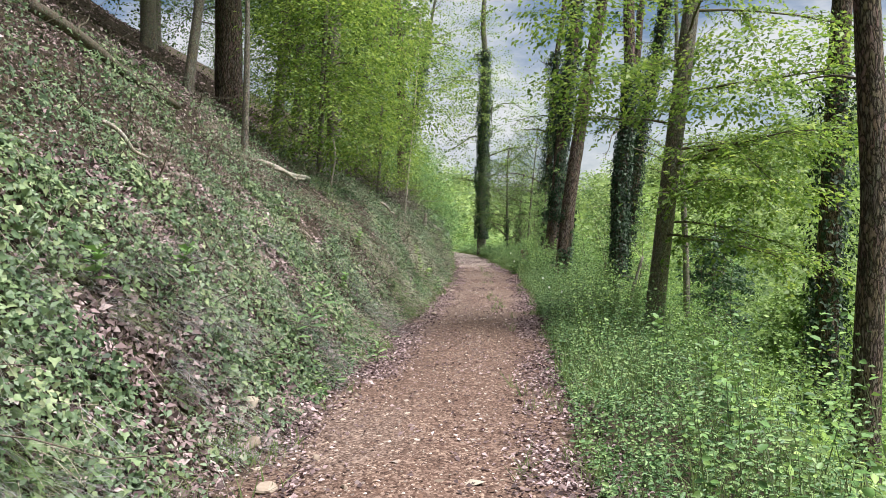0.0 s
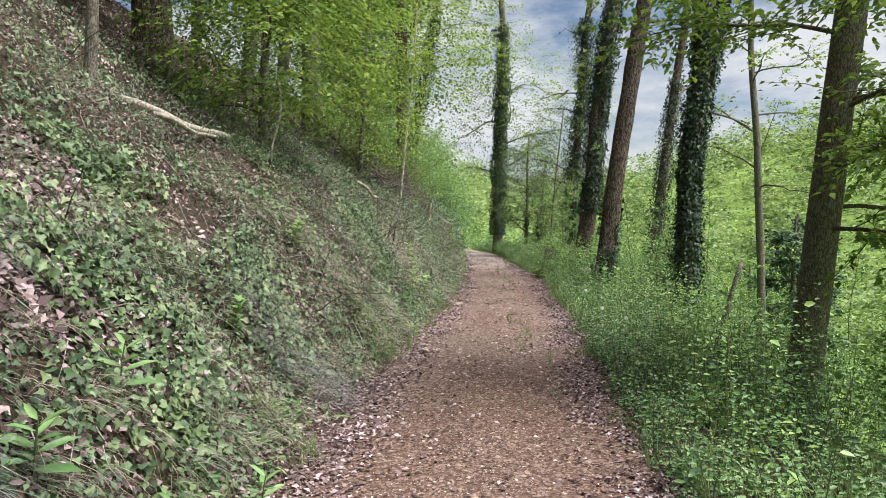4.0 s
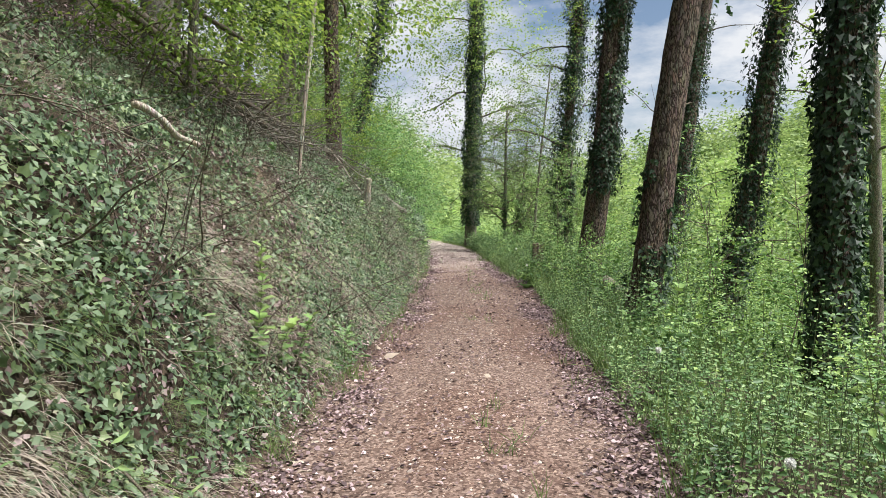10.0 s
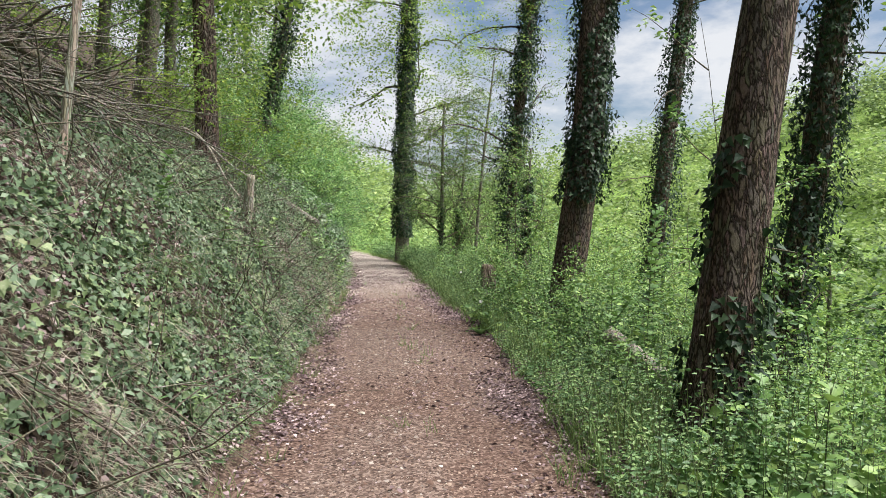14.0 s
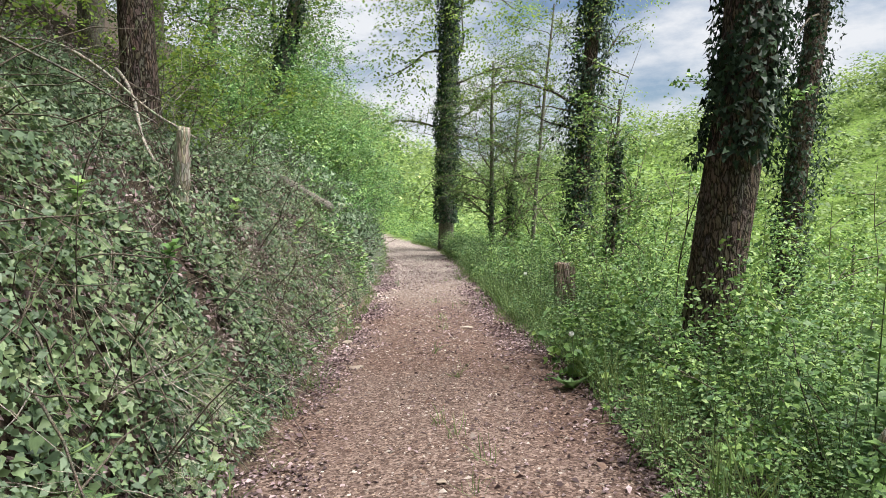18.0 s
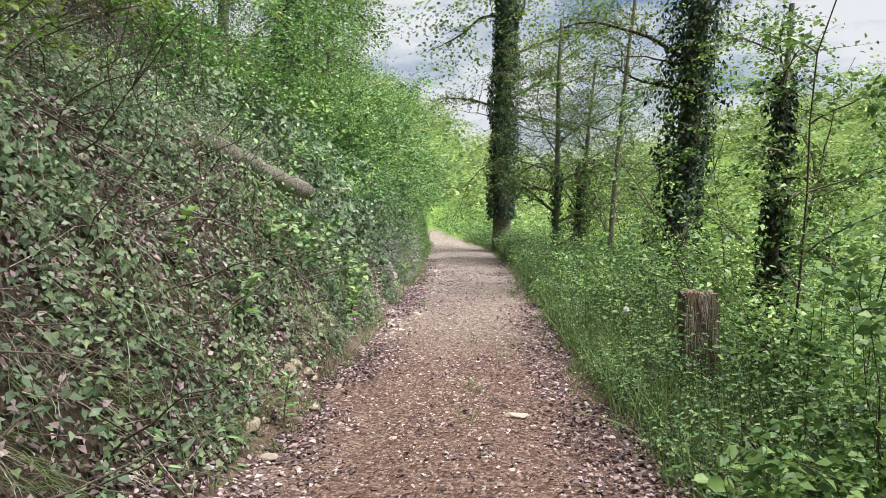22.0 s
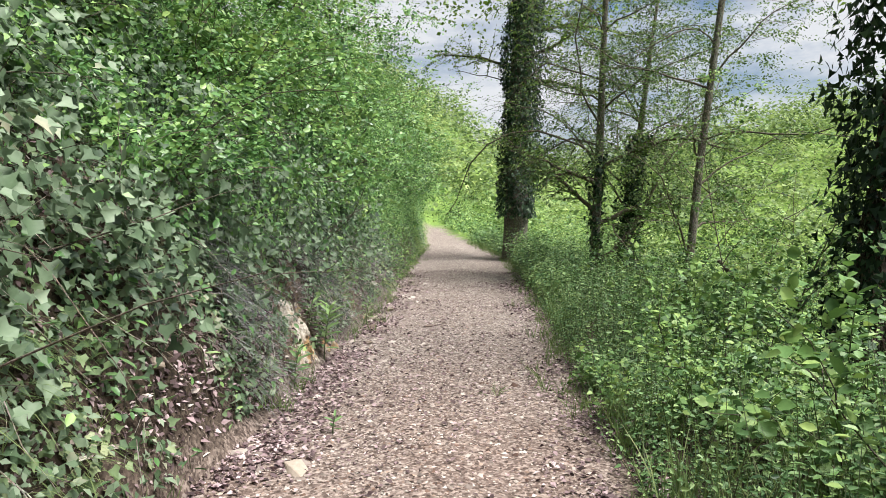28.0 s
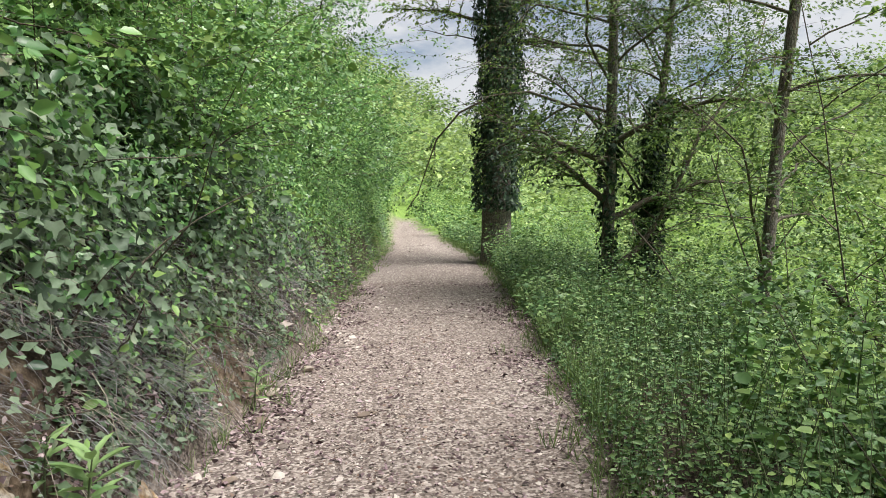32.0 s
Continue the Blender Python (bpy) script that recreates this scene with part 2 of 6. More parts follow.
def crag_mat():
    """Broken limestone stained by ochre earth."""
    m, n, l, b = mat_base("stained_limestone", 0.92, 0.2)
    geo = n.new("ShaderNodeNewGeometry")
    big = noise_node(n, l, 3.4, 5, geo.outputs["Position"], 0.6)
    fine = noise_node(n, l, 34, 7, geo.outputs["Position"], 0.7)
    pale = ramp_node(n, [(0.3, (0.16, 0.13, 0.1)), (0.5, (0.46, 0.41, 0.35)), (0.7, (0.68, 0.64, 0.58))])
    ochre = ramp_node(n, [(0.3, (0.09, 0.05, 0.028)), (0.5, (0.33, 0.21, 0.105)), (0.72, (0.55, 0.4, 0.24))])
    for r in (pale, ochre):
        l.new(fine.outputs["Fac"], r.inputs["Fac"])
    where = n.new("ShaderNodeMapRange")
    where.inputs["From Min"].default_value, where.inputs["From Max"].default_value = 0.44, 0.56
    l.new(big.outputs["Fac"], where.inputs["Value"])
    mx = n.new("ShaderNodeMixRGB")
    l.new(where.outputs["Result"], mx.inputs["Fac"])
    l.new(pale.outputs["Color"], mx.inputs["Color1"])
    l.new(ochre.outputs["Color"], mx.inputs["Color2"])
    l.new(mx.outputs["Color"], b.inputs["Base Color"])
    bp = n.new("ShaderNodeBump")
    bp.inputs["Strength"].default_value, bp.inputs["Distance"].default_value = 0.8, 0.02
    l.new(fine.outputs["Fac"], bp.inputs["Height"])
    l.new(bp.outputs["Normal"], b.inputs["Normal"])
    return m


M_CRAG = crag_mat()


def ground_mat():
    """Soil: the zones of the ground sheet (path, bare bank, wood floor, meadow) are stored at its points."""
    m, n, l, b = mat_base("ground_soil", 0.95, 0.15)
    geo = n.new("ShaderNodeNewGeometry")
    zone = n.new("ShaderNodeVertexColor")
    zone.layer_name = "zone"
    sep = n.new("ShaderNodeSeparateColor")
    l.new(zone.outputs["Color"], sep.inputs["Color"])
    big = noise_node(n, l, 1.3, 5, geo.outputs["Position"])
    mid = noise_node(n, l, 16, 6, geo.outputs["Position"], 0.7)
    fine = n.new("ShaderNodeTexVoronoi")
    fine.inputs["Scale"].default_value = 58
    l.new(geo.outputs["Position"], fine.inputs["Vector"])
    grain = n.new("ShaderNodeMixRGB")
    grain.inputs["Fac"].default_value = 0.45
    l.new(mid.outputs["Fac"], grain.inputs["Color1"])
    l.new(fine.outputs["Color"], grain.inputs["Color2"])
    red = ramp_node(n, [(0.28, (0.034, 0.02, 0.016)), (0.5, (0.115, 0.071, 0.057)), (0.75, (0.29, 0.207, 0.173))])
    pale = ramp_node(n, [(0.3, (0.066, 0.051, 0.045)), (0.5, (0.21, 0.172, 0.154)), (0.72, (0.5, 0.44, 0.4))])
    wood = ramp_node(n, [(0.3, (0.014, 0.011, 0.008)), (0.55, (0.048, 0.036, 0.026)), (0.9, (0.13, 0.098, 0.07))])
    mead = ramp_node(n, [(0.25, (0.06, 0.11, 0.026)), (0.55, (0.15, 0.235, 0.052)), (0.9, (0.28, 0.36, 0.095))])
    for r in (red, pale, wood):
        l.new(grain.outputs["Color"], r.inputs["Fac"])
    l.new(big.outputs["Fac"], mead.inputs["Fac"])
    m1 = n.new("ShaderNodeMixRGB")
    l.new(sep.outputs["Green"], m1.inputs["Fac"])
    l.new(red.outputs["Color"], m1.inputs["Color1"])
    l.new(pale.outputs["Color"], m1.inputs["Color2"])
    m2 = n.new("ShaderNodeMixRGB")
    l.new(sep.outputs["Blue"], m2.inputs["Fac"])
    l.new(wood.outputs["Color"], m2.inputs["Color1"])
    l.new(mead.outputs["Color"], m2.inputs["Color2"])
    m3 = n.new("ShaderNodeMixRGB")
    l.new(sep.outputs["Red"], m3.inputs["Fac"])
    l.new(m2.outputs["Color"], m3.inputs["Color1"])
    l.new(m1.outputs["Color"], m3.inputs["Color2"])
    ochre = ramp_node(n, [(0.32, (0.03, 0.02, 0.014)), (0.5, (0.115, 0.082, 0.058)), (0.75, (0.32, 0.25, 0.185))])
    l.new(mid.outputs["Fac"], ochre.inputs["Fac"])
    m4 = n.new("ShaderNodeMixRGB")
    l.new(zone.outputs["Alpha"], m4.inputs["Fac"])
    l.new(m3.outputs["Color"], m4.inputs["Color1"])
    l.new(ochre.outputs["Color"], m4.inputs["Color2"])
    l.new(m4.outputs["Color"], b.inputs["Base Color"])
    bp = n.new("ShaderNodeBump")
    bp.inputs["Strength"].default_value, bp.inputs["Distance"].default_value = 1.0, 0.025
    l.new(grain.outputs["Color"], bp.inputs["Height"])
    l.new(bp.outputs["Normal"], b.inputs["Normal"])
    return m


M_GROUND = ground_mat()

# ---- mesh helpers ----
rng = np.random.default_rng(7)


def np_mesh(name, verts, faces, smooth=False):
    """A mesh from arrays: verts (n, 3), faces (m, k)."""
    me = bpy.data.meshes.new(name)
    verts, faces = np.ascontiguousarray(verts, np.float32), np.ascontiguousarray(faces, np.int32)
    me.vertices.add(len(verts))
    me.vertices.foreach_set("co", verts.ravel())
    me.loops.add(faces.size)
    me.loops.foreach_set("vertex_index", faces.ravel())
    me.polygons.add(len(faces))
    me.polygons.foreach_set("loop_start", np.arange(0, faces.size, faces.shape[1], dtype=np.int32))
    if smooth:
        me.polygons.foreach_set("use_smooth", np.ones(len(faces), bool))
    me.update(calc_edges=True)
    return me


def part(name, me, material, parent=None, label=""):
    ob = new(name, me)
    if material is not None and not me.materials:
        me.materials.append(material)
    if parent is not None:
        ob.parent = parent
    return tagged(ob, label)


def thing(name, label, category, group="", kind="", at=(0, 0, 0)):
    ob = new(name)
    ob.location = at
    return tagged(ob, label, category, group, kind)


def lattice(ix, iy, seed):
    h = np.sin(ix * 127.1 + iy * 311.7 + seed * 74.7) * 43758.5453
    return h - np.floor(h)


def vnoise(x, y, seed=0):
    """Smooth noise from 0 to 1."""
    x, y = np.asarray(x, float), np.asarray(y, float)
    ix, iy = np.floor(x), np.floor(y)
    fx, fy = x - ix, y - iy
    fx, fy = fx * fx * (3 - 2 * fx), fy * fy * (3 - 2 * fy)
    a = lattice(ix, iy, seed) * (1 - fx) + lattice(ix + 1, iy, seed) * fx
    b = lattice(ix, iy + 1, seed) * (1 - fx) + lattice(ix + 1, iy + 1, seed) * fx
    return a * (1 - fy) + b * fy


def fbm(x, y, seed=0, octaves=3):
    out, amp, tot = 0.0, 1.0, 0.0
    for k in range(octaves):
        out = out + amp * vnoise(np.asarray(x) * 2.0**k, np.asarray(y) * 2.0**k, seed + 11 * k)
        tot += amp
        amp *= 0.5
    return out / tot


def smooth01(a):
    a = np.clip(a, 0, 1)
    return a * a * (3 - 2 * a)


# ---- the lie of the land ----
def edge_left(y):
    return np.interp(y, (-12, 4.4, 8.3, 12.3, 18, 21.5, 26.7, 31.4, 34.6, 38, 42, 45, 50.8, 57, 72, 78, 110), (-1.75, -1.68, -1.45, -1.36, -1.14, -1.0, -1.1, -1.19, -1.3, -1.48, -1.7, -1.97, -2.44, -3.04, -5.1, -5.8, -10.6))


def edge_right(y):
    return np.interp(y, (-12, 5, 9, 13, 16, 20, 25.5, 27.5, 31, 36.4, 39, 42.7, 45.5, 50.4, 58, 72, 78.5, 110), (0.6, 0.6, 0.9, 1.05, 1.27, 1.36, 1.5, 1.55, 1.25, 1.0, 0.88, 0.77, 0.57, 0.25, -1.0, -3.6, -4.4, -9.2))


def bank(u, y):
    """Height of the bank at u metres left of the path's edge."""
    a = np.interp(u, (0, 0.25, 0.6, 3.0, 6, 30, 90), (0, 0.16, 0.72, 3.5, 5.9, 23, 50))
    b = np.interp(u, (0, 0.2, 0.6, 1.3, 2.2, 6, 30, 90), (0, 0.25, 1.15, 2.2, 2.75, 5.4, 22, 50))
    c = np.interp(u, (0, 0.12, 0.3, 0.7, 1.3, 6, 30, 90), (0, 0.5, 0.95, 1.6, 2.2, 5.2, 22, 50))
    s = smooth01((y - 10) / 6.0)
    r = smooth01((y - 28) / 5.0)
    return (a * (1 - s) + b * s) * (1 - r) + c * r


def ground_z(x, y):
    x, y = np.asarray(x, float), np.asarray(y, float)
    u, v = edge_left(y) - x, x - edge_right(y)
    z = 0.03 * (fbm(x * 1.6, y * 1.6, 3) - 0.5)
    z = z + 0.035 * np.exp(-((x - 0.5 * (edge_left(y) + edge_right(y))) / 0.45) ** 2)
    left = bank(np.maximum(u, 0), y) + np.where(u > 0, smooth01(u / 0.6), 0) * (0.5 * (fbm(x * 0.9, y * 0.9, 5) - 0.5) + 0.26 * (fbm(x * 2.7, y * 2.7, 9) - 0.5))
    vv = np.maximum(v, 0)
    right = np.interp(vv, (0, 0.3, 1.0, 2.4, 6, 16, 30, 60), (0, 0.03, -0.05, -0.55, -2.6, -8.5, -13, -15)) + np.where(v > 0, smooth01(v) * 0.3 * (fbm(x * 0.7, y * 0.7, 15) - 0.5), 0)
    z = z + np.where(u > 0, left, 0) + np.where(v > 0, right, 0)
    # the hills round the valley
    dx, dy = x, y - 20
    r = np.hypot(dx, dy)
    az = np.degrees(np.arctan2(dx, dy))
    top = np.interp(az, (-180, -60, -12, 0, 8, 13, 17, 25, 34, 48, 90, 150, 180), (18, 18, 2.5, 1.6, 3.6, 5.0, 6.4, 7.5, 9.4, 11.5, 13, 17, 18))
    rise = smooth01((r - 75) / 190)
    far = (np.tan(np.radians(top)) * 265 + 12 + 9 * (fbm(x / 40, y / 40, 21) - 0.5)) * rise
    return z + far * (1 - 0.6 * smooth01(np.maximum(u, 0) / 60))


def bare_patch(x, y, z):
    """Where the earth of the bank lies bare."""
    a = (np.abs(y - 37.5) < 0.5 + 0.2 * np.sin(z * 9)) & (z < 0.95 + 0.15 * np.sin(y * 7))
    b = (np.abs(y - 40.1) < 0.45) & (z < 0.6)
    c = (np.abs(y - 19.5) < 0.28) & (z > 1.75) & (z < 2.1)
    d = (np.abs(y - 30.4) < 1.0) & (z < 0.22 + 0.12 * np.sin(y * 8))
    return (a | b | c | d) & (x < edge_left(y))


def ground_n(x, y, e=0.05):
    gx = (ground_z(x + e, y) - ground_z(x - e, y)) / (2 * e)
    gy = (ground_z(x, y + e) - ground_z(x, y - e)) / (2 * e)
    nrm = np.stack([-gx, -gy, np.ones_like(gx)], -1)
    return nrm / np.linalg.norm(nrm, axis=-1, keepdims=True)


def unit(a):
    return a / np.maximum(np.linalg.norm(a, axis=-1, keepdims=True), 1e-9)


# ---- leaf shapes: base at the origin, length along y, upper side +z ----
def folded(right, fold=0.12):
    """A leaf of two halves folded along the midrib; right: the right half's outline between base and tip."""
    k = len(right)
    tip = (0, 1, -0.08)
    pts = [(0, 0, 0)] + [(x, y, fold * x * 2) for x, y in right] + [tip] + [(-x, y, fold * x * 2) for x, y in reversed(right)]
    top = k + 1
    return np.array(pts, float), np.array([list(range(0, top + 1)), [0] + list(range(top, 2 * k + 2))])


LEAF_IVY = folded([(0.46, 0.08), (0.24, 0.5)])
LEAF_IVY5 = folded([(0.36, -0.10), (0.50, 0.30), (0.20, 0.52)], 0.16)
LEAF_OVAL = folded([(0.27, 0.28), (0.25, 0.66)])
LEAF_NETTLE = folded([(0.24, 0.22), (0.19, 0.62)], 0.2)
LEAF_LONG = folded([(0.13, 0.3), (0.10, 0.7)])
LEAF_ROUND = folded([(0.40, 0.25), (0.36, 0.72)])
LEAF_LOBED = folded([(0.42, 0.0), (0.26, 0.28), (0.5, 0.56), (0.18, 0.62)])
LEAF_FAR = (np.array([(0, 0, 0), (0.38, 0.45, 0.1), (0, 1, -0.05), (-0.38, 0.5, 0.1)]), np.array([[0, 1, 2, 3]]))
LEAF_ARROW = (np.array([(0, 0.12, 0), (0.42, 0, 0.1), (0, 1, -0.08), (-0.42, 0, 0.1)]), np.array([[0, 1, 2, 3]]))


def scatter(name, shape, pos, along, up, size):
    """One mesh of many leaves: where they are fixed, which way they grow, which way they face, their length."""
    v, f = shape
    y = unit(along)
    x = unit(np.cross(y, up))
    z = np.cross(x, y)
    s = np.asarray(size)[:, None, None]
    co = pos[:, None, :] + s * (v[None, :, :1] * x[:, None] + v[None, :, 1:2] * y[:, None] + v[None, :, 2:] * z[:, None])
    idx = f[None] + (np.arange(len(pos)) * len(v))[:, None, None]
    return np_mesh(name, co.reshape(-1, 3), idx.reshape(-1, f.shape[1]))


def blades(name, pos, along, side, length, width, bend):
    """Grass: strips that bend over."""
    y, n = unit(along), len(pos)
    x = unit(np.cross(y, side))
    z = np.cross(x, y)
    out = []
    for w, t in ((1, 0), (0.95, 0.36), (0.7, 0.7), (0.12, 1.0)):
        c = pos + y * (length * t)[:, None] + z * (bend * length * t * t)[:, None]
        c[:, 2] -= np.abs(bend) * length * t * t * 0.35
        out += [c - x * (0.5 * w * width)[:, None], c + x * (0.5 * w * width)[:, None]]
    co = np.stack(out, 1)
    f = np.array([[0, 1, 3, 2], [2, 3, 5, 4], [4, 5, 7, 6]])
    idx = f[None] + (np.arange(n) * 8)[:, None, None]
    return np_mesh(name, co.reshape(-1, 3), idx.reshape(-1, 4))


def ball(n, flat=1.0):
    d = unit(rng.normal(size=(n, 3)))
    d[:, 2] *= flat
    return unit(d)


def tubes(name, lines, sides=6, smooth=True):
    """One mesh of round, tapered limbs; lines: (points (n, 3), radii (n))."""
    vs, fs, base = [], [], 0
    ang = np.arange(sides) * 2 * math.pi / sides
    for pts, rad in lines:
        pts, rad = np.asarray(pts, float), np.asarray(rad, float)
        d = unit(np.gradient(pts, axis=0))
        ref = np.where(np.abs(d[:, 2:]) > 0.9, np.array([[1.0, 0, 0]]), np.array([[0, 0, 1.0]]))
        a = unit(np.cross(d, ref))
        b = np.cross(d, a)
        ring = pts[:, None] + rad[:, None, None] * (np.cos(ang)[None, :, None] * a[:, None] + np.sin(ang)[None, :, None] * b[:, None])
        vs.append(ring.reshape(-1, 3))
        n = len(pts)
        i, j = np.meshgrid(np.arange(n - 1), np.arange(sides), indexing="ij")
        k = (j + 1) % sides
        fs.append(np.stack([i * sides + j, i * sides + k, (i + 1) * sides + k, (i + 1) * sides + j], -1).reshape(-1, 4) + base)
        base += n * sides
    return np_mesh(name, np.concatenate(vs), np.concatenate(fs), smooth)


def trunk_mesh(height, r0, r1, lean=(0, 0), seed=0, sides=28, rough=0.05, flare=0.35, step=0.12, wander=0.06):
    """An upright, tapered trunk with a flared foot and rough bark, from a little below the ground up."""
    zs = np.concatenate([np.arange(-0.6, min(6.0, height), step), np.arange(min(6.0, height), height + 0.5, 0.45)])
    ang = np.arange(sides) * 2 * math.pi / sides
    zz, aa = np.meshgrid(zs, ang, indexing="ij")
    t = np.clip(zz / height, 0, 1)
    r = r0 * (1 - t) ** 0.8 + r1 * t**0.9
    r = r * (1 + flare * np.exp(-np.maximum(zz, 0) / (r0 * 2.2)) * (0.75 + 0.45 * np.sin(aa * 4 + seed)))
    ridges = fbm(aa / (2 * math.pi) * 22 + seed + 0.5 * vnoise(zz * 2.2, aa, 33), zz * 2.6, 31 + seed, 2) - 0.5
    lumps = fbm(np.cos(aa) * 1.5 + seed, zz * 0.9 + np.sin(aa), 41, 2) - 0.5
    r = r * (1 + rough * 2 * ridges + 0.10 * lumps)
    cx = lean[0] * zz + wander * (vnoise(zz * 0.35, 0 * zz + seed, 51) - 0.5) * np.clip(zz, 0, 3)
    cy = lean[1] * zz + wander * (vnoise(zz * 0.35, 0 * zz + seed + 7.3, 52) - 0.5) * np.clip(zz, 0, 3)
    co = np.stack([cx + r * np.cos(aa), cy + r * np.sin(aa), zz], -1).reshape(-1, 3)
    n = len(zs)
    i, j = np.meshgrid(np.arange(n - 1), np.arange(sides), indexing="ij")
    k = (j + 1) % sides
    f = np.stack([i * sides + j, i * sides + k, (i + 1) * sides + k, (i + 1) * sides + j], -1).reshape(-1, 4)
    return np_mesh("trunk", co, f, True), (cx[:, 0], cy[:, 0], zs, r.mean(1))


def ivy_on(axis, z0, z1, count, size=0.075, puff=0.10, bare=0.0, seed=0):
    """Ivy leaves on a trunk between two heights, in uneven clumps, hanging outward and down."""
    cx, cy, zs, rr = axis
    z = rng.uniform(z0, z1, count * 3)
    a = rng.uniform(0, 2 * math.pi, count * 3)
    keep = fbm(a * 1.1 + seed, z * 1.3, 61 + seed) > bare
    z, a = z[keep][:count], a[keep][:count]
    depth = puff * (0.12 + 2.4 * fbm(a * 1.3 + 3 * seed, z * 0.9, 71) ** 2) * rng.uniform(0.25, 1.0, len(z))
    r = np.interp(z, zs, rr) * 1.0 + depth
    out = np.stack([np.cos(a), np.sin(a), 0 * a], -1)
    pos = np.stack([np.interp(z, zs, cx), np.interp(z, zs, cy), z], -1) + out * r[:, None]
    along = out * 0.35 + np.array([0, 0, -0.8]) + rng.normal(size=(len(z), 3)) * 0.45
    face = out + np.array([0, 0, 0.5]) + rng.normal(size=(len(z), 3)) * 0.35
    return scatter("ivy", LEAF_IVY if count < 6000 else LEAF_ARROW, pos, along, face, rng.uniform(0.6, 1.25, len(z)) * size)


def limb(start, heading, length, r, droop=0.0, curl=0.25, n=9):
    """A bent, tapering limb."""
    pts, d, p = [np.array(start, float)], unit(np.array(heading, float)), np.array(start, float)
    for k in range(n):
        d = unit(d + rng.normal(size=3) * curl / math.sqrt(n) + np.array([0, 0, -droop / n]))
        p = p + d * length / n
        pts.append(p.copy())
    return np.array(pts), r * np.linspace(1, 0.22, n + 1)


def branchwork(limbs, twigs, twig_len, leaves, spread=0.9, flat=0.35, from_=0.25):
    """Twigs along limbs and leaves along the twigs: the twig lines of each limb, leaf places and ways."""
    groups, pos, way = [], [], []
    for pts, rad in limbs:
        lines = []
        for k in range(twigs):
            t = rng.uniform(from_, 1.0) * (len(pts) - 1)
            i = min(int(t), len(pts) - 2)
            p = pts[i] + (pts[i + 1] - pts[i]) * (t - i)
            d = unit(pts[i + 1] - pts[i])
            side = unit(rng.normal(size=3) * np.array([1, 1, flat]))
            ln = twig_len * rng.uniform(0.5, 1.2)
            tp, tr = limb(p, d * 0.7 + side * spread, ln, max(0.004, rad[i] * 0.35), 0.15, 0.35, 3)
            lines.append((tp, tr))
            s = rng.uniform(0.1, 1.0, leaves) * 3
            j = np.minimum(s.astype(int), 2)
            q = tp[j] + (tp[j + 1] - tp[j]) * (s - j)[:, None]
            dd = unit(tp[j + 1] - tp[j])
            sd = unit(np.cross(dd, [0, 0, 1]) * rng.choice([-1, 1], leaves)[:, None] + rng.normal(size=(leaves, 3)) * 0.3)
            pos.append(q + rng.normal(size=(leaves, 3)) * 0.025)
            way.append(dd * 0.6 + sd + np.array([0, 0, -0.15]))
        groups.append(lines)
    return groups, np.concatenate(pos), np.concatenate(way)


def limb_parts(name, limbs, groups, material, parent, twig_share=1.0):
    """Each limb as a part of its tree; the fine twigs of all of them as one part."""
    fine = []
    for (pts, rad), lines in zip(limbs, groups):
        part(name, tubes(name, [(pts, rad)], 4 if rad[0] < 0.02 else 6), material, parent)
        fine += lines[: int(len(lines) * twig_share)]
    if fine:
        tagged(part("brushwood", tubes("brushwood", fine, 3), material, parent), kind="stuff")


def leaf_up(n, tilt=0.8, toward=(0, 0)):
    return np.array([toward[0], toward[1], 1.0]) + rng.normal(size=(n, 3)) * tilt


# ---- the ground sheet ----
def spaced(a, b, fine, far, grow=1.13):
    """Positions that are close together between a and b and spread out to far on both sides."""
    mid = np.arange(a, b + 1e-6, fine)
    out_hi, out_lo, st = [], [], fine
    x = mid[-1]
    while x < far:
        st *= grow
        x += st
        out_hi.append(x)
    st, x = fine, a
    while x > -far:
        st *= grow
        x -= st
        out_lo.append(x)
    return np.concatenate([out_lo[::-1], mid, out_hi])


gx, gy = spaced(-3.6, 2.4, 0.11, 1500, 1.16), spaced(-2.0, 50.0, 0.2, 1500, 1.16)
GX, GY = np.meshgrid(gx, gy, indexing="ij")
GZ = ground_z(GX, GY)
ni_, nj_ = GX.shape
I_, J_ = np.meshgrid(np.arange(ni_ - 1), np.arange(nj_ - 1), indexing="ij")
quads = np.stack([I_ * nj_ + J_, (I_ + 1) * nj_ + J_, (I_ + 1) * nj_ + J_ + 1, I_ * nj_ + J_ + 1], -1).reshape(-1, 4)
ground_me = np_mesh("ground", np.stack([GX, GY, GZ], -1).reshape(-1, 3), quads, True)
wob = 0.22 * (fbm(GX * 2.2, GY * 2.2, 81) - 0.5)
on_path = smooth01((GX - edge_left(GY) + wob + 0.1) / 0.25) * smooth01((edge_right(GY) - GX + wob + 0.1) / 0.25)
on_path *= 1 - smooth01((GY - 76) / 10)
pale_z = smooth01((GY - 31) / 9) * 0.85 + 0.18 * smooth01((fbm(GX * 0.9, GY * 0.35, 85) - 0.45) * 5)
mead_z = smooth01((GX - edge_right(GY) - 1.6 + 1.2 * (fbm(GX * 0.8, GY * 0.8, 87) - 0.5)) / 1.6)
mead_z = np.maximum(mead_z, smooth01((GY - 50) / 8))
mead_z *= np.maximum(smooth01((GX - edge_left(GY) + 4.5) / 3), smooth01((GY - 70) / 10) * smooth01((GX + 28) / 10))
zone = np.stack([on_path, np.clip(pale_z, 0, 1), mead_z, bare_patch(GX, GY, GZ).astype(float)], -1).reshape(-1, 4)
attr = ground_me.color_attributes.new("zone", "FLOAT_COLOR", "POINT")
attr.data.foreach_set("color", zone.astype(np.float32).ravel())
